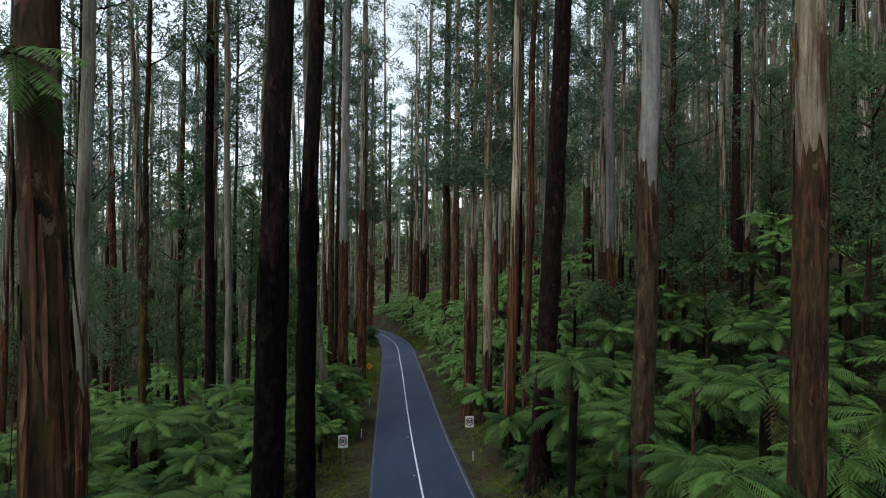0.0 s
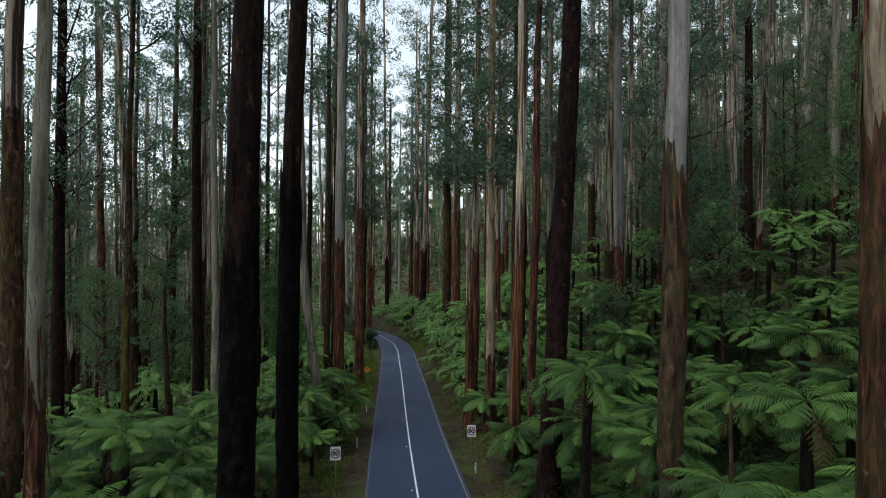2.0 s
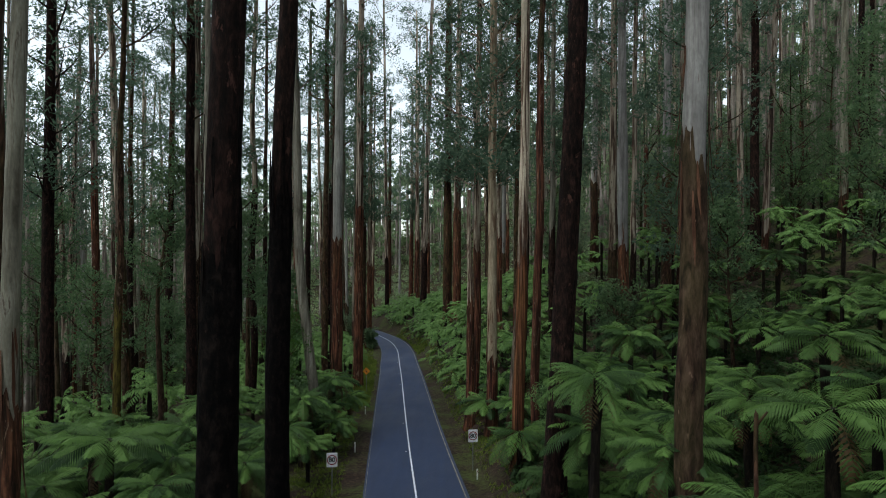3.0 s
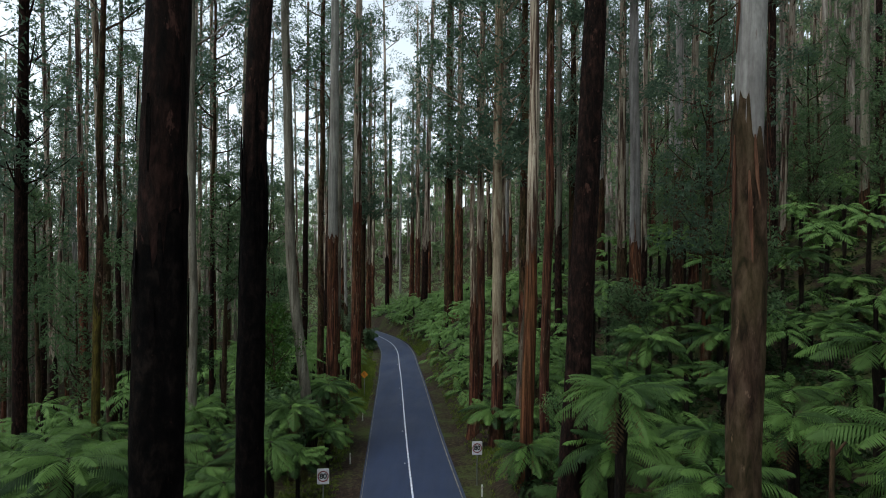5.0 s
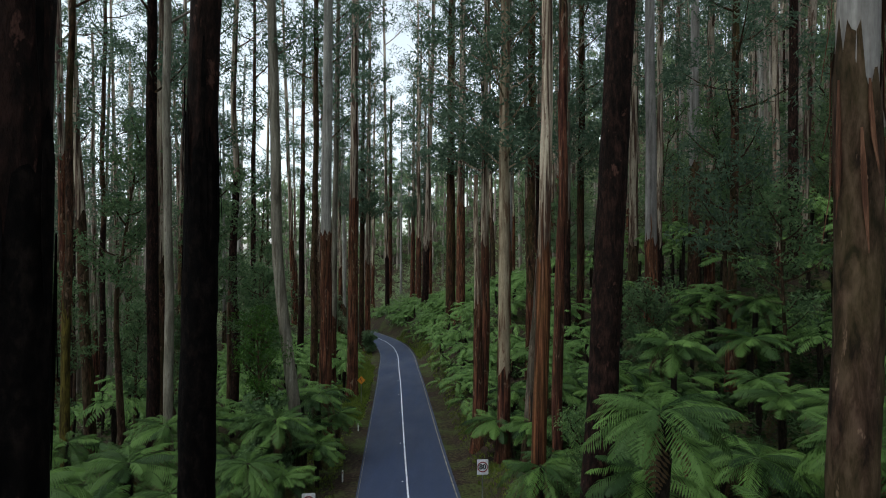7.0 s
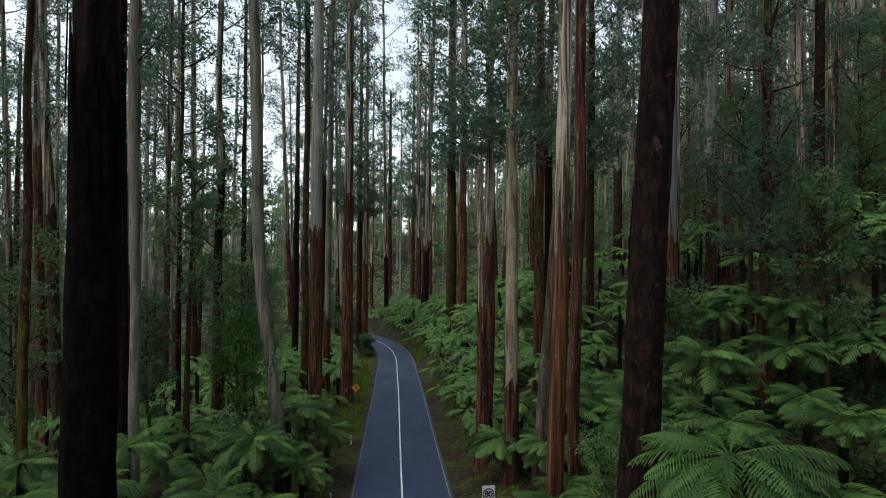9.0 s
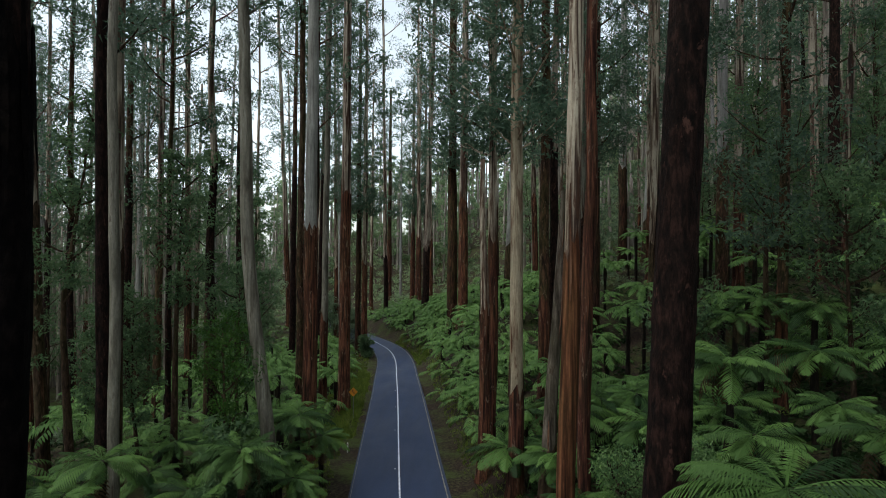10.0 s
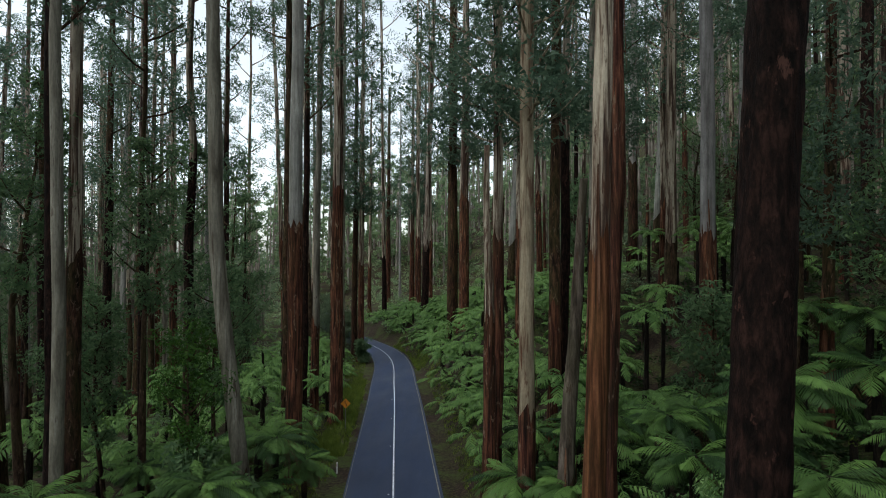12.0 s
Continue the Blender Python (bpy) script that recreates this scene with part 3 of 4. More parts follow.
# x, y, diameter, bend, stem, sheath, sheath top, height, crown base, label
CROOKED = [(0, 0, 0), (9, 0.3, 0), (16, -0.25, 0.1), (23, 0.35, 0), (31, -0.2, 0), (42, 0.3, 0), (60, 0.1, 0)]
KEY = [
    (-5.39, 7.8, 0.58, lean(-0.8), M_RUST, M_TORN, 10.4, 58, 34, "very tall gum, smooth grey-brown above torn dark red-brown bark"),
    (-20.4, 29.8, 0.9, lean(0.3), M_TAN, M_RUST, 21, 60, 32, TAN_LABEL),
    (-14.5, 23.2, 0.58, lean(0.6), M_PALE, M_RED, 8.0, 56, 30, GREY_LABEL),
    (-24.1, 46.8, 0.5, lean(0.4), M_RUST, M_MOSS, 12, 56, 30, "slim gum with yellow-green moss on its lower trunk"),
    (-28.1, 44.7, 0.8, lean(0.2), M_DARK, M_DARK, 26, 58, 20, DARK_LABEL, 90),
    (-40.4, 70.6, 0.85, lean(-1.0), M_TAN, M_RED, 30, 62, 27, RED_LABEL),
    (-30.1, 57.5, 0.8, lean(-2.0), M_TAN, M_BROWN, 20, 60, 26, RED_LABEL),
    (-37.4, 72.5, 0.6, CROOKED, M_RUST, M_DARK, 22, 58, 22, DARK_LABEL),
    (-67.0, 103.0, 0.95, lean(0.5), M_RUST, M_DARK, 30, 60, 24, DARK_LABEL),
    (-16.3, 43.8, 0.54, lean(-0.4), M_PALE, M_BROWN, 1.0, 54, 28, TAN_LABEL),
    (-19.4, 48.0, 0.72, lean(-0.3), M_RUST, M_DARK, 34, 60, 24, DARK_LABEL),
    (-20.5, 51.4, 0.78, lean(0.2), M_TAN, M_RUST, 15, 60, 27, TAN_LABEL),
    (-22.2, 61.5, 0.4, lean(0.3), M_RUST, M_DARK, 20, 50, 25, DARK_LABEL),
    (-38.6, 85.0, 0.95, lean(0.4), M_RUST, M_DARK, 30, 62, 24, DARK_LABEL),
    (-37.0, 86.5, 0.5, CROOKED, M_TAN, M_BROWN, 14, 54, 22, TAN_LABEL),
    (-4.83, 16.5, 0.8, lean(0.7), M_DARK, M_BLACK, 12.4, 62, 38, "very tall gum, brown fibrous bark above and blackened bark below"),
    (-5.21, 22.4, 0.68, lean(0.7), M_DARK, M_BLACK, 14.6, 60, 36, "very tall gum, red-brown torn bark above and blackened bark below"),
    (-9.74, 56.5, 0.95, lean(0.2), M_GREY, M_RED, 17, 64, 30, RED_LABEL),
    (-10.1, 72.1, 1.05, lean(0.2), M_TAN, M_RED, 22, 66, 32, RED_LABEL),
    (-10.65, 46.3, 0.74, [(0, 0, 0), (5, -0.5, 0), (13, -1.5, 0), (30, -2.0, 0), (60, -1.8, 0)], M_PALE, M_BROWN, 3.4, 56, 27, GREY_LABEL),
    (-12.4, 64.0, 0.62, lean(0.2), M_BROWN, M_RUST, 16, 58, 28, DARK_LABEL),
    (-23.2, 102.0, 0.9, lean(0.3), M_RUST, M_DARK, 30, 60, 27, DARK_LABEL),
    (-13.7, 75.0, 0.6, lean(0.3), M_RUST, M_DARK, 30, 60, 28, DARK_LABEL),
    (-25.2, 85.0, 0.65, lean(0.1), M_RUST, M_DARK, 30, 58, 26, DARK_LABEL),
    (2.08, 50.6, 0.66, lean(-0.3), M_TAN, M_RED, 10, 19.4, 60, "broken-off gum snag with streaked pale bark and pointed top"),
    (2.8, 52.4, 0.62, lean(0.2), M_TAN, M_RED, 14, 58, 19.5, RED_LABEL, 200, 5.8),
    (3.6, 46.3, 0.72, lean(0.1), M_CREAM, M_RED, 6, 58, 24.5, TAN_LABEL, 130, 4.4),
    (6.8, 75.0, 0.72, lean(0.2), M_TAN, M_RED, 12, 60, 24, TAN_LABEL, 150),
    (4.64, 37.5, 0.62, lean(0.6), M_TAN, M_ORANGE, 12.0, 60, 33, TAN_LABEL),
    (6.15, 41.2, 0.5, lean(0.6), M_RUST, M_RED, 26, 58, 40, RED_LABEL),
    (5.5, 44.0, 0.74, lean(2.2), M_SNAG, M_BROWN, 2.5, 15.5, 60, "broken-off leaning gum snag with weathered grey-brown wood"),
    (5.63, 30.1, 0.95, lean(1.8), M_DARK, M_DARK, 27, 62, 38, DARK_LABEL),
    (12.2, 69.0, 0.7, lean(0.1), M_PALE, M_DARK, 12.5, 60, 24, GREY_LABEL, 150),
    (14.5, 72.8, 0.75, lean(0.2), M_RUST, M_TORN, 30, 60, 24, RED_LABEL, 150),
    (22.6, 91.0, 1.05, lean(0.2), M_GREY, M_TORN, 14, 62, 24, RED_LABEL, 150),
    (16.3, 56.3, 0.95, lean(-0.2), M_GREY, M_RED, 13, 64, 30, RED_LABEL),
    (19.9, 64.5, 0.6, lean(0.3), M_TAN, M_DARK, 9, 58, 28, TAN_LABEL),
    (22.3, 80.0, 0.75, lean(0.1), M_TAN, M_RED, 9, 60, 24, TAN_LABEL, 150),
    (19.6, 71.0, 0.95, lean(0.2), M_TAN, M_BROWN, 8, 64, 30, TAN_LABEL),
    (25.2, 69.3, 1.0, lean(0.2), M_GREY, M_RUST, 14, 62, 27, GREY_LABEL),
    (28.0, 71.8, 0.9, lean(0.2), M_TAN, M_RED, 13, 60, 28, RED_LABEL),
    (35.6, 82.8, 0.55, lean(0.2), M_PALE, M_BROWN, 2, 52, 24, GREY_LABEL),
    (37.2, 84.0, 0.5, lean(-0.3), M_PALE, M_BROWN, 2, 52, 24, GREY_LABEL),
    (7.1, 20.07, 0.69, lean(0.3), M_GREY, M_BROWN, 13.7, 60, 38, GREY_LABEL),
    (9.49, 14.9, 0.78, lean(0.3), M_CREAM, M_TORN, 13.6, 60, 38, "tall gum, rust-brown torn bark below and smooth cream above"),
    (33.1, 68.3, 0.75, lean(-0.4), M_TAN, M_RED, 2.5, 58, 26, TAN_LABEL),
    (33.9, 66.9, 0.9, lean(0.1), M_RUST, M_DARK, 30, 58, 26, DARK_LABEL),
    (36.4, 69.5, 0.75, lean(2.0), M_TAN, M_RED, 4, 58, 28, RED_LABEL),
    (19.6, 49.8, 0.62, lean(0.6), M_RUST, M_RED, 6, 46, 16, RED_LABEL, 130),
    (43.7, 67.1, 0.85, lean(0.3), M_PALE, M_TORN, 5.5, 56, 28, GREY_LABEL),
    (68.9, 113.0, 1.0, lean(0.3), M_TAN, M_BROWN, 3, 50, 24, TAN_LABEL),
    (-31.8, 79.0, 0.75, lean(0.5), M_TAN, M_RUST, 20, 60, 27, RED_LABEL),
    (-33.3, 84.6, 0.6, lean(0.2), M_TAN, M_BROWN, 12, 60, 27, TAN_LABEL),
    (-20.4, 65.0, 0.7, CROOKED, M_TAN, M_DARK, 24, 58, 20, DARK_LABEL),
    (-13.2, 77.7, 0.75, lean(0.5), M_PALE, M_RED, 9, 60, 30, GREY_LABEL),
    (-30.4, 107.5, 0.6, lean(0.2), M_TAN, M_BROWN, 10, 58, 26, TAN_LABEL),
    (-14.4, 115.0, 1.0, lean(0.2), M_TAN, M_RED, 16, 62, 24, TAN_LABEL, 150),
    (-15.9, 118.0, 0.95, lean(0.2), M_RUST, M_TORN, 24, 62, 24, RED_LABEL, 150),
    (-16.5, 110.0, 0.7, lean(0.2), M_PALE, M_BROWN, 6, 60, 24, GREY_LABEL, 150),
    (6.7, 56.4, 0.75, lean(0.2), M_RUST, M_RED, 9, 58, 40, RED_LABEL, 70),
    (7.6, 57.4, 0.6, lean(0.4), M_TAN, M_DARK, 20, 56, 42, DARK_LABEL, 70),
    (0.6, 101.0, 1.4, lean(0), M_RUST, M_TORN, 24, 68, 23, RED_LABEL, 170),
    (2.1, 98.0, 1.3, lean(0.3), M_TAN, M_RED, 18, 66, 23, RED_LABEL, 170),
    (-17.3, 185.0, 1.4, lean(0.2), M_RUST, M_RED, 18, 62, 24, RED_LABEL, 150),
    (-14.8, 195.0, 0.8, lean(0.1), M_GREY, M_GREY, 0, 60, 34, GREY_LABEL),
    (-9.5, 170.0, 1.2, lean(0.2), M_TAN, M_RED, 20, 62, 24, RED_LABEL, 150),
    (-8.0, 168.0, 0.9, lean(-0.2), M_TAN, M_TORN, 15, 62, 24, TAN_LABEL, 150),
    (-6.4, 172.0, 1.1, lean(0.2), M_TAN, M_RED, 16, 62, 24, RED_LABEL, 150),
    (-20.5, 170.0, 0.9, lean(0.3), M_TAN, M_RED, 12, 62, 34, TAN_LABEL),
]
KEY_TREES = []
for i, (x, y, d, bend, wood, sheath, st, tall, cb, label, *thick) in enumerate(KEY):
    near = y < 35
    KEY_TREES.append(gum_tree(x, y, d, bend, wood, sheath, st, tall, cb - 6 if x > 3 and 40 < y < 82 and cb < 50 else cb, 100 + i, label, crown=cb < tall, sides=34 if near else 16, strips=(16 if near else 8) if st > 4 else 3,
                              rough=0.07 if near else 0.05, ring=0.4 if near else 1.6, reach=thick[1] if len(thick) > 1 else 5.8 if near else 4.6, limbs=28 if thick else 13, leaves=60 if near else int(0.5 * thick[0]) if thick else 130 if 1 < x < 17 and y < 76 else 60))

# further gums: a handful of builds, repeated with turn and size
rng = np.random.default_rng(5)
taken = [(k[0], k[1]) for k in KEY]


def free(x, y, gap):
    return all((x - a) ** 2 + (y - b) ** 2 > gap * gap for a, b in taken)


MODELS = []
LOOKS = [(M_TAN, M_RED, 12, TAN_LABEL), (M_TAN, M_RED, 15, RED_LABEL), (M_TAN, M_DARK, 28, DARK_LABEL), (M_GREY, M_BROWN, 8, GREY_LABEL), (M_TAN, M_RED, 20, RED_LABEL),
         (M_TAN, M_DARK, 9, TAN_LABEL), (M_TAN, M_BROWN, 16, TAN_LABEL)]


def scatter_trees(count, x0, x1, y0, y1, gap, accept, grow=1.0):
    made = 0
    for _ in range(count * 30):
        if made >= count:
            break
        x, y = rng.uniform(x0, x1), rng.uniform(y0, y1)
        d = road_place(x, y)[0][0]
        if abs(d) < (9.5 if y < 20 else 6.5) or not free(x, y, gap) or not accept(x, y):
            continue
        taken.append((x, y))
        made += 1
        if len(MODELS) < len(LOOKS) * 2:
            wood, sheath, st, label = LOOKS[len(MODELS) % len(LOOKS)]
            MODELS.append(gum_tree(x, y, rng.uniform(0.6, 1.0), lean(rng.uniform(-1.5, 1.5), rng.uniform(-1, 1)), wood, sheath, st, rng.uniform(54, 64), rng.uniform(22, 30),
                                   300 + len(MODELS), label, sides=10, strips=2, ring=2.4, reach=rng.uniform(4.2, 5.6), leaves=58))
        else:
            src = MODELS[rng.integers(len(MODELS))]
            s = rng.uniform(0.85, 1.15) * grow
            w = s * rng.uniform(0.8, 1.15)
            copy_thing(src, pose(x, y, ground_at(x, y) - 0.25, 0, 0, rng.uniform(0, 360)) @ Matrix.Diagonal((w, w, s, 1)))


def in_deep(x, y):
    """Keeps a lane open in which the sky shows between the crowns."""
    return not (y > 80 and (-0.40 < x / (y - 20) < -0.285 or 0.225 < x / (y - 6) < 0.262))


scatter_trees(12, -90, -40, 58, 100, 5.5, lambda x, y: x < -0.62 * (y - 8))
scatter_trees(30, -90, -20, 90, 140, 4.6, in_deep)
scatter_trees(16, 40, 90, 60, 105, 5.0, lambda x, y: x > 0.62 * y)
scatter_trees(36, 8, 90, 90, 140, 4.6, in_deep)
scatter_trees(6, -28, -8, 128, 150, 3.2, lambda x, y: x < -0.16 * y and in_deep(x, y), 1.1)
scatter_trees(6, -18, 1, 128, 160, 3.4, in_deep, 1.3)
scatter_trees(6, -45, 35, 140, 165, 5, in_deep, 1.25)
# gums outside the view on either side, added to shade the ferns
scatter_trees(26, 16, 60, 4, 62, 4.6, lambda x, y: x > 0.74 * y + 6)
scatter_trees(24, -60, -10, -4, 52, 4.6, lambda x, y: x < -0.78 * y - 3)
# unseen gums behind the camera, added to keep light off the road
scatter_trees(18, -45, 50, -60, 8, 5.0, lambda x, y: abs(x) > 0.75 * y + 7)


def understorey(x, y, tall, reach, seed, mat, label, base=0.3, limbs=16, leaves=48, blade=0.3):
    r = np.random.default_rng(seed)
    root = new("understorey_tree")
    root.location = (x, y, ground_at(x, y) - 0.2)
    tagged(root, label, "tree", "understorey trees")
    axis = stem_line([(0, 0, 0), (tall * 0.5, r.uniform(-0.6, 0.6), r.uniform(-0.6, 0.6)), (tall, r.uniform(-1, 1), r.uniform(-1, 1))])
    zs = list(np.linspace(0, tall * 0.95, 10))
    v, f = tube([(*axis(z), z) for z in zs], [0.02 + 0.012 * tall * (1 - z / tall) for z in zs], 7, r, 0.05)
    part("trunk", mesh_from("trunk", v, f, M_BROWN, True), root)
    w, q = crown_meshes(seed, tall * base, tall, reach, limbs, 4, leaves, blade, blade * 0.46, mat, M_BROWN, axis)
    tagged(part("branchwork", w, root), kind="stuff")
    part("foliage", q, root, "dense dark green small leaves")
    return root


UNDER = []


def scatter_under(count, x0, x1, y0, y1, gap, lo, hi):
    made = 0
    for _ in range(count * 30):
        if made >= count:
            break
        x, y = rng.uniform(x0, x1), rng.uniform(y0, y1)
        d = road_place(x, y)[0][0]
        if abs(d) < 8 or not free(x, y, gap):
            continue
        taken.append((x, y))
        made += 1
        if len(UNDER) < 6:
            UNDER.append(understorey(x, y, 10 + 2.2 * len(UNDER), 2.2 + 0.25 * len(UNDER), 500 + len(UNDER), M_UNDER, "slender dark green understorey tree among the gums"))
        else:
            s = rng.uniform(lo, hi)
            copy_thing(UNDER[rng.integers(6)], pose(x, y, ground_at(x, y) - 0.2, 0, 0, rng.uniform(0, 360)) @ Matrix.Scale(s, 4))


scatter_under(9, -70, -20, 74, 125, 3.4, 1.0, 1.8)
scatter_under(10, 14, 65, 62, 125, 3.2, 0.7, 1.3)
scatter_under(4, -40, 30, 140, 180, 3.2, 0.8, 1.3)
# the outer ones stand out of view, added to shade the slope
for k, (x, y, tall, reach) in enumerate(((27.0, 37.0, 19, 3.6), (32.5, 43.0, 21, 4.0), (24.0, 27.0, 18, 3.8), (30.0, 31.0, 22, 4.2), (19.5, 19.0, 17, 3.4))):
    understorey(x, y, tall, reach, 560 + k, M_UNDER, "tall dense dark green understorey tree on the slope", 0.3, 20, 75)
for k, (x, y, tall, reach) in enumerate(((-20.5, 54.5, 13, 1.8), (-15.0, 57.0, 14, 2.3), (-29.0, 53.0, 15, 3.0), (21.5, 46.5, 13, 2.6), (13.5, 50.5, 9, 2.0), (-27.0, 60.0, 12, 2.0))):
    understorey(x, y, tall, reach, 580 + k, M_UNDER, "dark green leafy understorey tree among the ferns", 0.35, 16, 52)
for k, (x, y, tall, reach) in enumerate(((-22.6, 50.5, 24, 2.2), (-18.4, 54.5, 22, 2.0), (-21.2, 66.5, 26, 2.4), (-36.0, 58.0, 24, 2.2), (22.8, 57.5, 20, 2.4))):
    understorey(x, y, tall, reach, 600 + k, M_UNDER, "tall slender dark green understorey tree between the gums", 0.52, 16, 58)
understorey(-10.9, 45.0, 10.4, 1.35, 540, M_SHRUB, "small bushy yellow-green tree beside a slim pale gum", 0.5, 14, 62, 0.19)
understorey(-10.4, 44.2, 5.0, 1.3, 541, M_UNDER, "low dark green bushy tree among ferns", 0.2, 18, 60)
understorey(-13.6, 112.0, 3.6, 1.2, 544, M_UNDER, "dark green bush on the inside of the bend", 0.1, 16, 50)
# these bushes take the far leaf, whose green is paled for haze
for k, (x, y, tall, reach) in enumerate(((-21.7, 131.0, 8.5, 2.6), (-25.0, 137.0, 9, 2.8), (-19.5, 127.5, 6.5, 2.2))):
    understorey(x, y, tall, reach, 570 + k, M_FARLEAF, "green bush on the inside of the bend, paled for haze", 0.08, 20, 70)
for k, (x, y, tall, reach) in enumerate(((6.2, 35.6, 4.9, 1.1), (7.8, 34.8, 4.7, 1.4), (6.6, 32.6, 3.2, 1.0))):
    understorey(x, y, tall, reach, 542 + k, M_FINE, "small-leaved blue-green shrub at the foot of a gum", 0.2, 22, 80, 0.12)
for k, (x, y, tall, reach) in enumerate(((-22.2, 80.0, 26, 2.4), (-26.0, 92.0, 28, 2.6), (40.0, 70.0, 22, 3.6), (46.0, 79.0, 24, 4.0), (45.0, 66.0, 20, 3.6), (37.5, 74.5, 18, 3.2))):
    understorey(x, y, tall, reach, 612 + k, M_UNDER, "dark green leafy understorey tree among the gums", 0.25, 22, 60)

# ---------------------------------------------------------------- tree ferns


def frond_mesh(seed, length, pairs, teeth, mat, droop=1.0, n=8):
    """One arching frond along +x: a rachis and two rows of narrow toothed pinnae, its tip hanging."""
    r = np.random.default_rng(seed)
    verts, faces = [], []
    rise, fall = r.uniform(0.22, 0.36), r.uniform(0.52, 0.72) * droop
    sway = r.uniform(-0.07, 0.07)

    def spine(s):
        return Vector((length * (s - 0.16 * s * s * s), sway * length * s * s, length * (rise * s - fall * s * s * 0.75)))

    for i in range(n + 1):
        p = spine(i / n)
        w = 0.022 * (1 - 0.85 * i / n)
        verts += [(p.x, p.y - w, p.z), (p.x, p.y, p.z + w), (p.x, p.y + w, p.z)]
    for i in range(n):
        o = 3 * i
        faces += [(o, o + 1, o + 4, o + 3), (o + 1, o + 2, o + 5, o + 4)]
    for i in range(pairs):
        s = 0.12 + 0.88 * (i + 0.5) / pairs
        p = spine(s)
        t = (spine(min(1, s + 0.02)) - spine(s - 0.02)).normalized()
        env = min(1.0, 0.25 + (s - 0.1) * 3.4) * (1 - max(0.0, s - 0.5) ** 1.5 * 2.35)
        for side in (-1, 1):
            ln = length * 0.215 * max(0.06, env) * r.uniform(0.86, 1.1)
            out = Vector((t.x * 0.55, side * 0.85, t.z * 0.55 - 0.12 - 0.28 * r.random())).normalized()
            fwd = (t - out * t.dot(out)).normalized()
            sag = Vector((0, 0, -0.3 * ln))
            half = length * 0.88 / pairs * r.uniform(0.34, 0.44)
            m = len(verts)
            for k in range(teeth):
                for a, wide in ((k / teeth, 0.3 if teeth > 1 else 0.6), ((k + 0.55) / teeth, 1.0)):
                    q = p + out * (ln * a) + sag * a * a
                    wd = half * wide * (1 - 0.6 * a ** 2)
                    verts += [tuple(q - fwd * wd * 0.8), tuple(q + fwd * wd)]
            verts.append(tuple(p + out * ln + sag))
            for k in range(2 * teeth - 1):
                o = m + 2 * k
                faces.append((o, o + 1, o + 3, o + 2))
            o = m + 4 * teeth - 2
            faces.append((o, o + 1, o + 2))
    return mesh_from("frond", verts, faces, mat)


FROND_MID = [frond_mesh(40 + k, 2.5, 22, 1, M_FERN, 0.5 + 0.13 * k, 5) for k in range(5)]
FROND_NEAR = [frond_mesh(k, 2.5, 24, 2, M_FERN, 0.6 + 0.1 * k, 6) for k in range(6)]
FROND_DEAD = [frond_mesh(20 + k, 2.0, 12, 2, M_DEADFERN, 1.25) for k in range(2)]
FERN_LABEL = "tree fern with a dark fibrous trunk and arching green fronds"
FERN_TRUNKS = {}


def fern_trunk(h):
    key = round(h * 2) / 2
    if key not in FERN_TRUNKS:
        r = np.random.default_rng(int(key * 10))
        zs = np.linspace(-0.4, key, 7)
        dx, dy = r.uniform(-0.15, 0.15, 2)
        v, f = tube([(dx * (z / max(key, 1)) ** 2, dy * (z / max(key, 1)) ** 2, z) for z in zs], [0.16 - 0.03 * math.sin(2.4 * z) for z in zs], 9, r, 0.14)
        FERN_TRUNKS[key] = mesh_from("trunk", v, f, M_FERNTRUNK)
    return FERN_TRUNKS[key], key


def frond_pose(i, n, r, h):
    """The older fronds lie low round the crown, the younger ones stand over them."""
    up = i / n
    az = i * 137.5 + r.uniform(-14, 14)
    tilt = 19 - 34 * up ** 1.2 + r.uniform(-8, 8)
    s = r.uniform(0.85, 1.12) * (1 - 0.28 * up)
    return pose(0, 0, h, 0, tilt, az) @ pose(0.1, 0, 0, r.uniform(-16, 16)) @ Matrix.Scale(s, 4)


def tree_fern(x, y, h, size, seed, fronds=15, dead=2, kinds=FROND_NEAR):
    r = np.random.default_rng(seed)
    root = new("tree_fern")
    root.matrix_basis = pose(x, y, ground_at(x, y), 0, 0, r.uniform(0, 360)) @ Matrix.Scale(size, 4)
    tagged(root, FERN_LABEL, "tree fern", "tree ferns beside the road")
    me, h = fern_trunk(h)
    part("trunk", me, root)
    for i in range(fronds):
        part("frond", kinds[r.integers(len(kinds))], root, m=frond_pose(i, fronds, r, h))
    for i in range(dead):
        part("dead_frond", FROND_DEAD[r.integers(2)], root, "brown withered frond", pose(0, 0, h - 0.1, 0, r.uniform(35, 55), r.uniform(0, 360)))
    return root


def joined_crown(seed, pairs, teeth, fronds, mat=M_FERNFAR):
    r = np.random.default_rng(seed)
    base = [frond_mesh(60 + seed + k, 2.5, pairs, teeth, mat, 0.65 + 0.2 * k, 3) for k in range(3)]
    verts, faces = [], []
    for i in range(fronds):
        m = frond_pose(i, fronds, r, 0)
        me = base[r.integers(3)]
        n = len(verts)
        verts += [tuple(m @ v.co) for v in me.vertices]
        faces += [tuple(k + n for k in p.vertices) for p in me.polygons]
    return mesh_from("frond_crown", verts, faces, mat)


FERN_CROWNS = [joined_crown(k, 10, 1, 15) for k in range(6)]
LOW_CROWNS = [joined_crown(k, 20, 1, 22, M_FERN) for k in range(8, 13)]


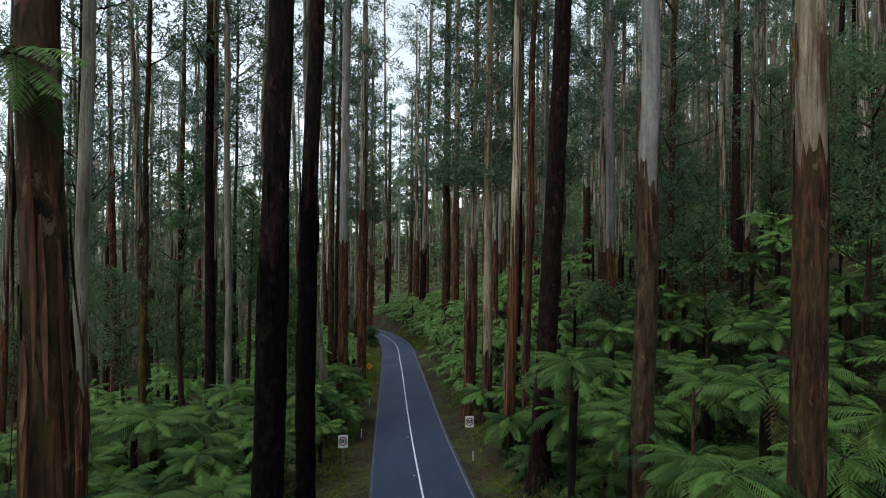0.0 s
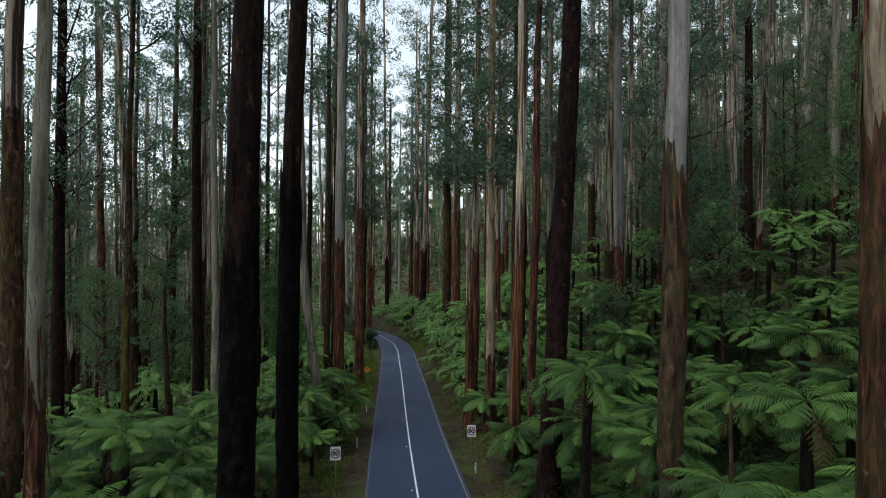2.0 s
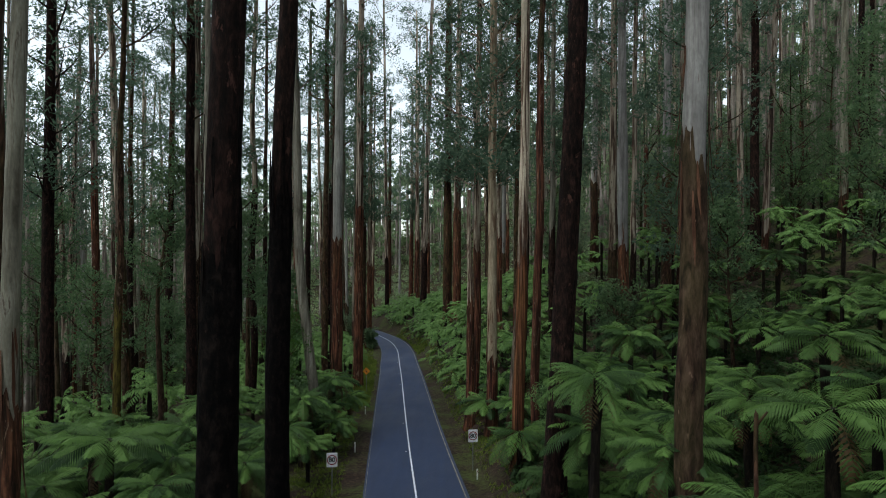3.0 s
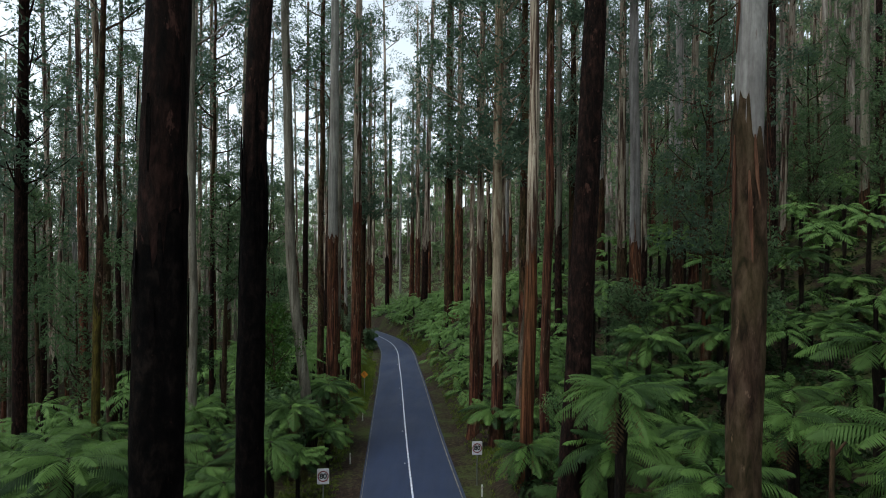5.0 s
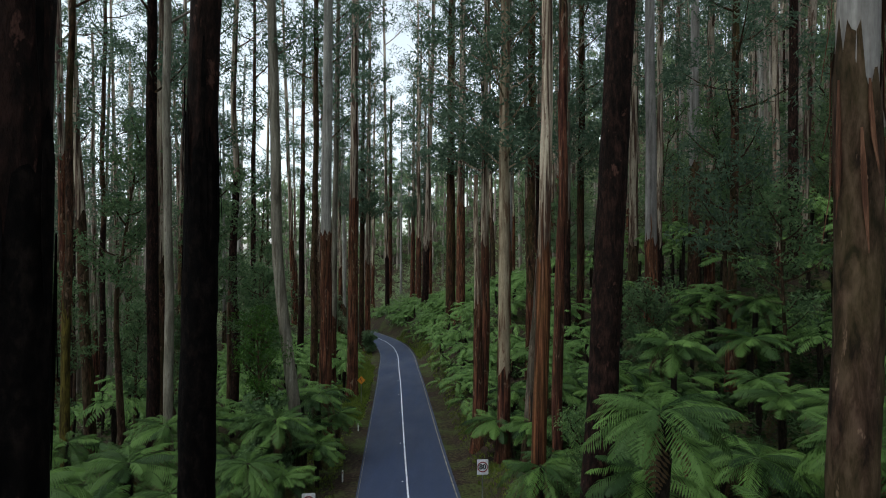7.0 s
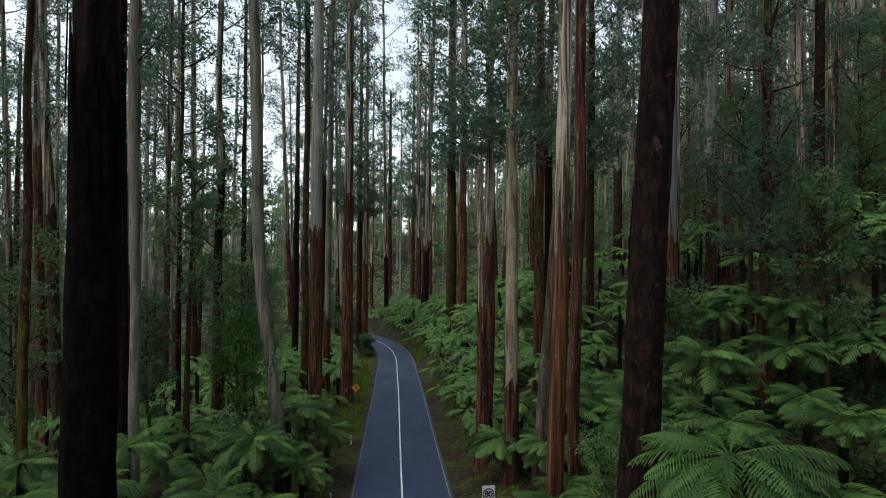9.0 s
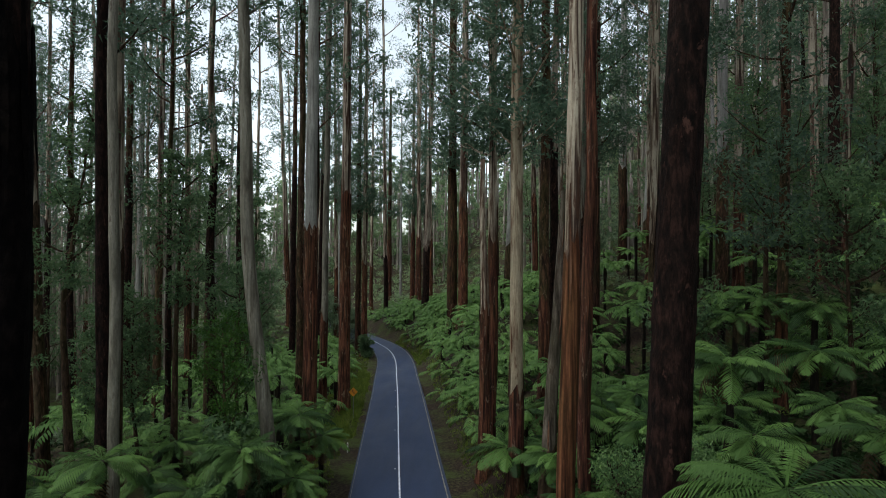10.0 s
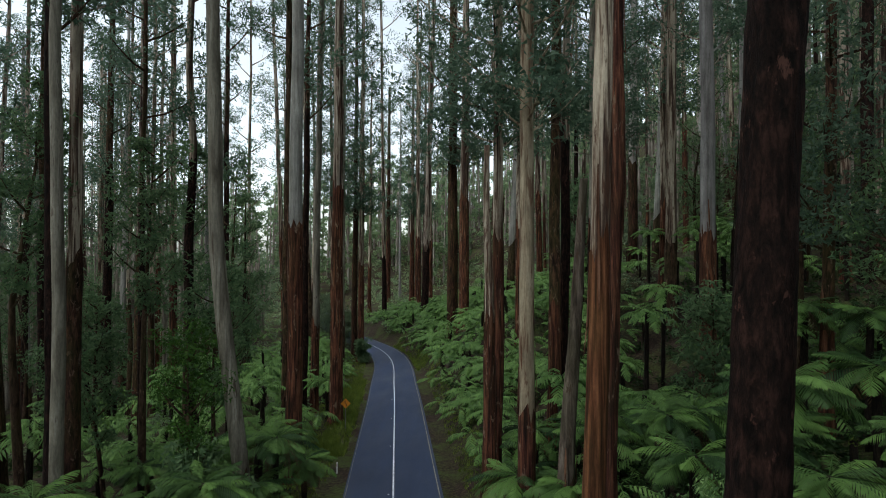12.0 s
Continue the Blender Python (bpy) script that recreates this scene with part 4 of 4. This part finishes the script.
def far_fern(x, y, h, size, seed, crowns=FERN_CROWNS):
    r = np.random.default_rng(seed)
    root = new("tree_fern")
    root.matrix_basis = pose(x, y, ground_at(x, y), 0, 0, r.uniform(0, 360)) @ Matrix.Scale(size, 4)
    tagged(root, FERN_LABEL, "tree fern", "tree ferns deeper in the forest")
    me, h = fern_trunk(h)
    part("trunk", me, root)
    part("frond_crown", crowns[r.integers(len(crowns))], root, m=pose(0, 0, h))
    return root


def arrays(me):
    return np.array([v.co for v in me.vertices]), [tuple(p.vertices) for p in me.polygons]


def fern_stand(spots, label):
    """Tree ferns too far off to be counted, in one mesh for trunks and one for crowns."""
    r = np.random.default_rng(len(spots))
    crowns = [arrays(me) for me in FERN_CROWNS]
    stems, tops = [], []
    for x, y, h, size in spots:
        me, h = fern_trunk(h)
        m = np.array(pose(x, y, ground_at(x, y), 0, 0, r.uniform(0, 360)) @ Matrix.Scale(size, 4))
        v, f = arrays(me)
        stems.append((v @ m[:3, :3].T + m[:3, 3], f))
        v, f = crowns[r.integers(6)]
        tops.append(((v + np.array([0, 0, h])) @ m[:3, :3].T + m[:3, 3], f))
    root = part("far_tree_ferns", mesh_from("far_tree_ferns", *join(stems), M_FERNTRUNK))
    tagged(root, label, "ferns", kind="stuff")
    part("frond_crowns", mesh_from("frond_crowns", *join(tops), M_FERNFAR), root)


# x, y, level of the crown, size
FERNS = [(5.75, 25.7, 8.2, 1.1), (11.7, 40.0, 8.0, 1.15), (17.8, 44.0, 7.3, 1.2), (12.3, 27.0, 6.9, 1.05), (20.2, 35.0, 6.4, 1.1), (8.3, 25.0, 5.0, 0.9), (10.7, 30.0, 5.7, 1.0),
         (3.3, 47.0, 1.9, 1.15), (5.2, 43.7, 2.4, 1.0), (4.4, 37.0, 2.4, 1.05), (5.3, 39.4, 2.2, 0.85), (8.0, 18.6, 6.4, 1.0), (-8.6, 35.2, 3.4, 1.05), (-8.3, 48.0, 3.0, 1.0),
         (-9.5, 42.4, 3.0, 1.05), (-14.5, 40.0, 3.2, 1.05), (-7.7, 44.6, 0.9, 0.85), (-8.9, 46.3, 1.5, 0.95), (-7.6, 50.6, 1.2, 0.9), (-8.2, 39.0, 1.4, 0.85), (27.3, 51.0, 12.6, 1.05), (31.7, 52.0, 10.6, 1.1), (29.4, 48.0, 8.8, 1.1), (19.6, 47.0, 9.6, 1.0), (18.4, 50.0, 9.6, 1.0), (16.9, 50.0, 8.6, 0.9)]
for i, (x, y, top, s) in enumerate(FERNS):
    tree_fern(x, y, max(0.4, (top - ground_at(x, y)) / s - 0.1), s, 700 + i, 28, 3, FROND_NEAR if y < 38 else FROND_MID)
# those on the hillside, one above the other
SLOPE_FERNS = [(44.5, 72.0, 20.2, 1.2), (43.0, 70.0, 15.8, 1.2), (24.0, 69.0, 14.6, 1.0), (21.5, 70.0, 14.2, 1.0), (20.8, 80.0, 14.6, 1.0), (26.2, 75.0, 13.6, 1.0), (15.6, 62.0, 9.8, 1.0), (13.7, 60.0, 8.0, 1.0)]
fern_spots = [(a, b) for a, b, _, _ in FERNS + SLOPE_FERNS] + [(6.3, 35.4), (7.8, 34.8), (7.2, 33.2)]
fr = np.random.default_rng(11)
FAR_SPOTS = []


def scatter_ferns(count, x0, x1, y0, y1, gap, detailed, hlo, hhi, accept):
    made = 0
    for _ in range(count * 40):
        if made >= count:
            break
        x, y = fr.uniform(x0, x1), fr.uniform(y0, y1)
        d = road_place(x, y)[0][0]
        if not (d > (6.6 if y < 44 else 5.6) or d < (-8.2 if y < 37 else -7.2 if y < 46 else -6.2)) or not accept(x, y):
            continue
        if any((x - a) ** 2 + (y - b) ** 2 < gap * gap for a, b in fern_spots) or any((x - k[0]) ** 2 + (y - k[1]) ** 2 < 0.8 for k in KEY):
            continue
        fern_spots.append((x, y))
        made += 1
        h, s = fr.uniform(hlo, hhi), fr.uniform(0.8, 1.25)
        if detailed and hhi < 2.5:
            far_fern(x, y, h, s, 1000 + len(fern_spots), LOW_CROWNS)
        elif detailed:
            tree_fern(x, y, h, s, 1000 + len(fern_spots), 25, 1, FROND_NEAR if y < 21 else FROND_MID)
        elif y > 58 or y < 12:
            FAR_SPOTS.append((x, y, h, s))
        else:
            far_fern(x, y, h, s, 1000 + len(fern_spots))


def in_view(x, y):
    return abs(x) < 0.8 * y + 4


for i, (x, y, top, s) in enumerate(SLOPE_FERNS):
    far_fern(x, y, max(1.5, (top - ground_at(x, y)) / s - 0.1), s, 760 + i)
scatter_ferns(48, -30, -6, 11, 36, 2.4, True, 1.6, 5.0, in_view)
scatter_ferns(14, -30, -6, 36, 54, 3.0, True, 1.6, 3.6, in_view)
scatter_ferns(30, 4, 16, 12, 52, 3.0, True, 1.8, 5.6, in_view)
scatter_ferns(20, 5, 17, 15, 36, 1.5, True, 0.4, 1.6, in_view)
scatter_ferns(34, -24, -8, 17, 40, 1.5, True, 0.4, 2.2, in_view)
scatter_ferns(12, 16, 30, 24, 54, 3.4, True, 2.2, 5.2, in_view)
scatter_ferns(16, -24, -7, -12, 13, 3.0, False, 2.0, 4.5, lambda x, y: True)
scatter_ferns(16, 7, 24, -12, 13, 3.0, False, 2.0, 4.5, lambda x, y: True)
scatter_ferns(74, -40, -6, 50, 98, 2.3, False, 2.0, 4.5, in_view)
scatter_ferns(34, -32, -9, 84, 120, 1.8, False, 0.8, 2.6, in_view)
scatter_ferns(22, -2, 14, 44, 72, 2.2, False, 1.2, 3.0, in_view)
scatter_ferns(46, -10, 18, 62, 116, 1.8, False, 1.4, 3.2, in_view)
scatter_ferns(36, -6, 28, 52, 118, 2.3, False, 1.5, 4.6, in_view)
scatter_ferns(62, 22, 56, 40, 88, 2.6, False, 2.0, 6.0, in_view)
scatter_ferns(40, -12, 10, 92, 126, 1.9, False, 0.6, 2.6, in_view)
scatter_ferns(70, -26, 4, 116, 158, 1.5, False, 0.3, 2.2, in_view)
fern_stand(FAR_SPOTS, "far tree ferns with dark trunks and green crowns")


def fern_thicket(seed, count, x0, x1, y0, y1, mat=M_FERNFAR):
    """Crowns of ferns too far off or too low to tell apart."""
    r = np.random.default_rng(seed)
    base = frond_mesh(90, 2.5, 9, 1, mat, 1.0, 3)
    fv = np.array([v.co for v in base.vertices])
    ff = [tuple(p.vertices) for p in base.polygons]
    verts, faces = [], []
    made = 0
    while made < count:
        x, y = r.uniform(x0, x1), r.uniform(y0, y1)
        d = road_place(x, y)[0][0]
        if (-6.2 if y > 45 else -7.8) < d < (4.5 if y > 56 else 5.0 if y > 44 else 5.8) or not in_view(x, y):
            continue
        made += 1
        z = ground_at(x, y)
        h, n = r.uniform(0.2, 2.6), 7
        for i in range(n):
            m = np.array(pose(x, y, z) @ frond_pose(i, n, r, h))
            o = len(verts) * len(fv)
            verts.append(fv @ m[:3, :3].T + m[:3, 3])
            faces += [tuple(k + o for k in f) for f in ff]
    ob = part("fern_undergrowth", mesh_from("fern_undergrowth", np.concatenate(verts), faces, mat))
    tagged(ob, "dense low green ferns covering the forest floor", "ferns", kind="stuff")


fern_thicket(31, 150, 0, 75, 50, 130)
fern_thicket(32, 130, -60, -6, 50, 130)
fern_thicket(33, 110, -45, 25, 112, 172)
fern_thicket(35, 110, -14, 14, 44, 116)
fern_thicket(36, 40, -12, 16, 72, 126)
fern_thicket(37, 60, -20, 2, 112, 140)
fern_thicket(34, 25, -28, 14, 14, 45, M_FERN)


def broken_stem(x, y, top, thick, mat, label, tuft=None):
    """A dead upright stem with a splintered top, or a dead fern trunk with a tuft of moss on it."""
    r = np.random.default_rng(int(x * 10))
    g = ground_at(x, y)
    root = new("broken_stem")
    root.location = (x, y, g)
    tagged(root, label, "dead stem")
    h = top - g
    zs = np.linspace(-0.3, h, 12)
    v, f = tube([(0.06 * math.sin(0.9 * z), 0.05 * math.sin(0.7 * z + 1), z) for z in zs], [thick * (0.55 - 0.12 * z / h) for z in zs], 9, r, 0.12)
    for k in range(9):
        q = v[11 * 9 + k]
        v[11 * 9 + k] = (q[0], q[1], q[2] + r.uniform(-0.05, 0.22))
    part("stem", mesh_from("stem", v, f, mat), root)
    if tuft:
        blades = leaf_cloud(r, [(0.06 * math.sin(0.9 * h), 0.05 * math.sin(0.7 * h + 1), h + 0.02)], [thick * 0.6], 70, 0.09, 0.05, -0.3)
        part("moss_tuft", blades_mesh("moss_tuft", blades, tuft), root, "yellow-green moss on the top")
    else:
        v, f, _ = limb_tube((0.06 * math.sin(0.9 * h), 0.05, h - 0.3), (0.3, 0.05, h + 0.12), thick * 0.3, thick * 0.2, 6, steps=2)
        part("stub", mesh_from("stub", v, f, mat, True), root, "short broken side branch")


broken_stem(8.2, 18.8, 8.5, 0.13, M_RUST, "dead tan sapling stem, broken off above the ferns")
broken_stem(13.8, 39.7, 5.6, 0.3, M_FERNTRUNK, "dead dark fern trunk with yellow-green moss on top", M_GRASS)


def trunk_fern(x, y, z, seed):
    """A fern rooted in the bark of a trunk, high above the ground."""
    r = np.random.default_rng(seed)
    root = new("trunk_fern")
    root.location = (x, y, z)
    tagged(root, "green fern growing high on a dark gum trunk", "fern")
    v, f = tube([(0.12, 0, -0.25), (0, 0, 0), (0, 0, 0.12)], [0.1, 0.14, 0.05], 8, r, 0.15)
    part("root_clump", mesh_from("root_clump", v, f, M_FERNTRUNK), root)
    for az, tilt, size in ((-18, 4, 0.6), (-20, 34, 0.62), (-50, 26, 0.62), (-165, 0, 0.6), (-85, 15, 0.6), (-120, 20, 0.55), (-150, 8, 0.55), (-70, -10, 0.48), (-34, 8, 0.55), (-8, 50, 0.6)):
        part("frond", FROND_NEAR[r.integers(6)], root, m=pose(0, 0, 0, 0, tilt, az) @ Matrix.Scale(size, 4))


trunk_fern(-5.6, 7.45, 15.5, 77)


def floor_shrubs(seed, count, x0, x1, y0, y1, tall, grow=1.0, mat=None, label="low leafy plants covering the forest floor, green darkened for shade"):
    """Low leafy plants between the ferns, too many to count."""
    r = np.random.default_rng(seed)
    x, y = r.uniform(x0, x1, count), r.uniform(y0, y1, count)
    d = road_place(x, y)[0]
    keep = ((d > 5.2) | (d < -6.5)) & (np.abs(x) < 0.85 * y + 5)
    x, y = x[keep], y[keep]
    z = height(x, y)
    size = r.uniform(0.3, 0.9, len(x))
    size = size * grow
    centres = np.stack([x, y, z + tall * size], 1)
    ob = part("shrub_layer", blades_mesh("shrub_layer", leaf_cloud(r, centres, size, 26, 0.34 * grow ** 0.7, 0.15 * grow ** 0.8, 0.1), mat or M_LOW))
    tagged(ob, label, "shrubs", kind="stuff")


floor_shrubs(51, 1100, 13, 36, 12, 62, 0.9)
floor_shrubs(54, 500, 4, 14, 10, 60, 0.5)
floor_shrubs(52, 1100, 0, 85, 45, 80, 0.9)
# scrub farther off is coloured lighter, to stand in for haze
floor_shrubs(57, 1500, 0, 85, 80, 150, 0.9, 1.0, M_FARLEAF, "leafy scrub between the far ferns, its green paled for haze")
floor_shrubs(55, 1000, -110, 50, 146, 216, 0.9, 1.7, M_HILL, "scrub below the added far rise, its green paled for haze")
floor_shrubs(56, 1500, -130, 60, 196, 330, 0.9, 2.4, M_HILL, "scrub on the added far rise, its green paled for haze")
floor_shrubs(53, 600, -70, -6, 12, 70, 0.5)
floor_shrubs(58, 900, -70, -6, 70, 150, 0.6, 1.2, M_FARLEAF, "leafy scrub between the far ferns, its green paled for haze")

# ---------------------------------------------------------------- far woods


def far_woods(name, count, x0, x1, y0, y1, seed, grow=1.0, label="dense far stand of slender gum trunks", low=0.22, per=22, blade=0.8, leaf=None):
    r = np.random.default_rng(seed)
    trunks, leaves = [], []
    xs, ys = r.uniform(x0, x1, count), r.uniform(y0, y1, count)
    zs = height(xs, ys)
    for x, y, z in zip(xs, ys, zs):
        t = r.uniform(44, 66) * (1.0 if y > 200 or in_deep(x, y) else 0.5) * grow
        w = r.uniform(0.35, 0.6)
        dx = r.uniform(-1, 1)
        trunks.append(tube([(x + dx * s, y, z - 1 + t * s) for s in (0, 0.35, 0.7, 1)], [w, w * 0.85, w * 0.6, 0.08], 6))
        cs = [(x + dx * s + r.normal(0, 2.2), y + r.normal(0, 2.2), z + t * s) for s in r.uniform(low, 1.04, 12)]
        leaves.append(leaf_cloud(r, cs, r.uniform(0.9, 2.0, 12), per, blade, blade * 0.5))
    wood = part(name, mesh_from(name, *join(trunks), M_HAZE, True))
    tagged(wood, label, "forest", kind="stuff")
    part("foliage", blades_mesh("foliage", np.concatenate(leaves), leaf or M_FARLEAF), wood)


# trunks and leaves of the far woods have the haze in their colours
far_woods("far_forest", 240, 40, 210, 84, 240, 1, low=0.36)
far_woods("far_forest", 150, -150, 90, 262, 330, 2, 0.75, "added wooded rise beyond the bend, its gums paled for haze", 0.1, 30, 1.2, M_HILL)
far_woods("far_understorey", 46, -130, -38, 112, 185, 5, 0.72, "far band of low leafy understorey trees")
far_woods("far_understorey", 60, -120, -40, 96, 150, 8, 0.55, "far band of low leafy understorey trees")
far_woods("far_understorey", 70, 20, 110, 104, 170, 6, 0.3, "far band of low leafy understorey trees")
far_woods("far_forest", 120, -130, 70, 212, 262, 7, 0.62, "added wooded rise beyond the bend, its gums paled for haze", 0.03, 36, 1.1, M_HILL)
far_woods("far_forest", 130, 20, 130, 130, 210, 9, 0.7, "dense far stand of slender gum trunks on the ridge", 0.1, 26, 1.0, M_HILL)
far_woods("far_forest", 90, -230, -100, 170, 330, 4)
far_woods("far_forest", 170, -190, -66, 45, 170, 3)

# ---------------------------------------------------------------- verge grass


def verge_grass(seed, count, d0, d1, s0, s1, tall, mat, label):
    r = np.random.default_rng(seed)
    i = r.integers(np.searchsorted(CY, s0), np.searchsorted(CY[:200], s1), count)
    d = r.uniform(d0, d1, count)
    keep = np.sin(CX[i] * 3.1 + CY[i] * 0.8 + d) + r.uniform(-0.6, 1.6, count) > 0
    i, d = i[keep], d[keep]
    along = r.uniform(-0.7, 0.7, len(d))
    x, y = CX[i] + TY[i] * d + TX[i] * along, CY[i] - TX[i] * d + TY[i] * along
    z = height(x, y) - 0.02
    p = np.repeat(np.stack([x, y, z], 1), 7, 0)
    n = len(p)
    p[:, :2] += r.normal(0, 0.09, (n, 2))
    up = np.stack([r.normal(0, 0.45, n), r.normal(0, 0.45, n), np.ones(n)], 1) * (tall * r.uniform(0.5, 1.3, (n, 1)))
    a = r.uniform(0, 6.28, n)
    w = np.stack([np.cos(a), np.sin(a), np.zeros(n)], 1) * 0.03
    ob = part("verge_grass", blades_mesh("verge_grass", np.stack([p + w, p + up, p - w], 1), mat))
    tagged(ob, label, "grass", kind="stuff")


verge_grass(41, 7000, -7.6, -4.2, 16, 120, 0.17, M_GRASS, "short mossy yellow-green grass on the road's verge")
verge_grass(42, 2600, 4.4, 6.2, 16, 120, 0.2, M_GRASS, "short mossy yellow-green grass on the road's bank")
verge_grass(43, 1900, -5.8, -3.5, 62, 96, 0.5, M_GRASS, "taller yellow-green grass beside the bend")

verge_grass(44, 1000, 3.4, 5.2, 104, 128, 0.4, M_GRASS, "yellow-green grass on the outer edge of the bend")

# ---------------------------------------------------------------- signs and posts


def box(x0, x1, y0, y1, z0, z1):
    v = [(x, y, z) for x in (x0, x1) for y in (y0, y1) for z in (z0, z1)]
    f = [(0, 1, 3, 2), (4, 6, 7, 5), (0, 4, 5, 1), (2, 3, 7, 6), (0, 2, 6, 4), (1, 5, 7, 3)]
    return v, f


def plate(outline, y0, y1):
    """A flat plate in the xz plane between two depths."""
    n = len(outline)
    v = [(x, y0, z) for x, z in outline] + [(x, y1, z) for x, z in outline]
    f = [tuple(range(n)), tuple(reversed(range(n, 2 * n)))] + [(i, i + n, (i + 1) % n + n, (i + 1) % n) for i in range(n)]
    return v, f


def rounded(w, h, r):
    out = []
    for cx, cz, a0 in ((w / 2 - r, h / 2 - r, 0), (-w / 2 + r, h / 2 - r, 90), (-w / 2 + r, -h / 2 + r, 180), (w / 2 - r, -h / 2 + r, 270)):
        for k in range(5):
            a = radians(a0 + 22.5 * k)
            out.append((cx + r * math.cos(a), cz + r * math.sin(a)))
    return out


def annulus(r0, r1, y0, y1, n=40):
    v, f = [], []
    for r, y in ((r0, y0), (r1, y0), (r1, y1), (r0, y1)):
        v += [(r * math.cos(2 * math.pi * k / n), y, r * math.sin(2 * math.pi * k / n)) for k in range(n)]
    for j in range(4):
        for k in range(n):
            a, b = j * n + k, j * n + (k + 1) % n
            c, d = ((j + 1) % 4) * n + (k + 1) % n, ((j + 1) % 4) * n + k
            f.append((a, b, c, d))
    return v, f


def lettering(text, size, mat):
    cu = bpy.data.curves.new("figures", "FONT")
    cu.body, cu.size, cu.align_x, cu.align_y, cu.extrude, cu.offset = text, size, "CENTER", "CENTER", 0.002, 0.014
    tmp = bpy.data.objects.new("figures", cu)
    scene.collection.objects.link(tmp)
    me = bpy.data.meshes.new_from_object(tmp.evaluated_get(bpy.context.evaluated_depsgraph_get()))
    bpy.data.objects.remove(tmp)
    me.materials.clear()
    me.materials.append(mat)
    return me


def pole(name, x, y0, z0, z1, r, mat):
    v, f = tube([(x, y0, z) for z in np.linspace(z0, z1, 4)], [r] * 4, 10)
    return mesh_from(name, v, f, mat, True)


def speed_sign(x, y, centre, turn):
    g = ground_at(x, y)
    root = new("speed_sign")
    root.matrix_basis = pose(x, y, g, 0, 0, turn)
    tagged(root, "white 80 speed limit sign with red ring on steel post", "road sign", "speed signs")
    h = centre - g
    part("post", pole("post", 0, 0.04, -0.4, h + 0.38, 0.03, M_STEEL), root, "galvanised steel post")
    pl = part("plate", mesh_from("plate", *plate(rounded(0.6, 0.8, 0.05), -0.004, 0.004), M_WHITE), root, m=pose(0, 0, h))
    part("ring", mesh_from("ring", *annulus(0.222, 0.28, -0.008, -0.003), M_SIGNRED), pl, "red ring")
    part("figures", lettering("80", 0.37, M_SIGNBLACK), pl, "black figures 80", pose(0, -0.007, 0, 90))
    for z in (-0.25, 0.25):
        part("bracket", mesh_from("bracket", *box(-0.2, 0.2, 0.005, 0.02, z - 0.02, z + 0.02), M_STEEL), pl)
    return root


speed_sign(-6.15, 36.0, 1.13, 6)
speed_sign(1.93, 40.5, 1.08, 6)


def curve_sign(x, y, centre):
    g = ground_at(x, y)
    root = new("curve_warning_sign")
    root.matrix_basis = pose(x, y, g, 0, 0, 8)
    tagged(root, "yellow diamond winding road warning sign on a steel post", "road sign")
    h = centre - g
    part("post", pole("post", 0, 0.04, -0.4, h + 0.3, 0.03, M_STEEL), root, "galvanised steel post")
    r = 0.42
    pl = part("plate", mesh_from("plate", *plate([(r, 0), (0, r), (-r, 0), (0, -r)], -0.004, 0.004), M_YELLOW), root, m=pose(0, 0, h))
    line = [(0.07, -0.2), (0.07, -0.08), (-0.05, 0.03), (-0.05, 0.13)]
    left = [(a - 0.03, b) for a, b in line]
    right = [(a + 0.03, b) for a, b in reversed(line)]
    part("arrow", mesh_from("arrow", *plate(left + [(-0.11, 0.13), (-0.05, 0.23), (0.01, 0.13)] + right, -0.008, -0.004), M_SIGNBLACK), pl, "black bent arrow")
    return root


curve_sign(-8.7, 69.0, -0.75)


def guide_post(x, y):
    root = new("guide_post")
    root.location = (x, y, ground_at(x, y))
    tagged(root, "slim white roadside guide post with a red reflector", "guide post", "guide posts along the road")
    part("body", mesh_from("body", *box(-0.045, 0.045, -0.02, 0.02, -0.3, 0.72), M_POST), root)
    part("reflector", mesh_from("reflector", *box(-0.022, 0.022, -0.026, -0.02, 0.52, 0.62), M_SIGNRED), root, "red reflector")


guide_post(2.1, 38.6)
guide_post(-6.3, 45.3)
guide_post(-7.3, 58.0)


def road_stud(at):
    i = int(np.argmin(np.abs(CY[:160] - at)))
    root = new("road_stud")
    root.matrix_basis = pose(CX[i] - 0.2, CY[i], ZS[i] + 0.05, 0, 0, 6) @ Matrix.Scale(0.8, 4)
    tagged(root, "small white raised reflective road stud beside the centre line", "road stud", "road studs along the centre line")
    v, f = plate([(-0.06, 0), (0.06, 0), (0.04, 0.025), (-0.04, 0.025)], -0.05, 0.05)
    part("body", mesh_from("body", v, f, M_POST), root)
    part("lens", mesh_from("lens", *box(-0.035, 0.035, -0.053, -0.05, 0.004, 0.02), M_WHITE), root)


for k in range(9):
    road_stud(34.5 + 9.7 * k)
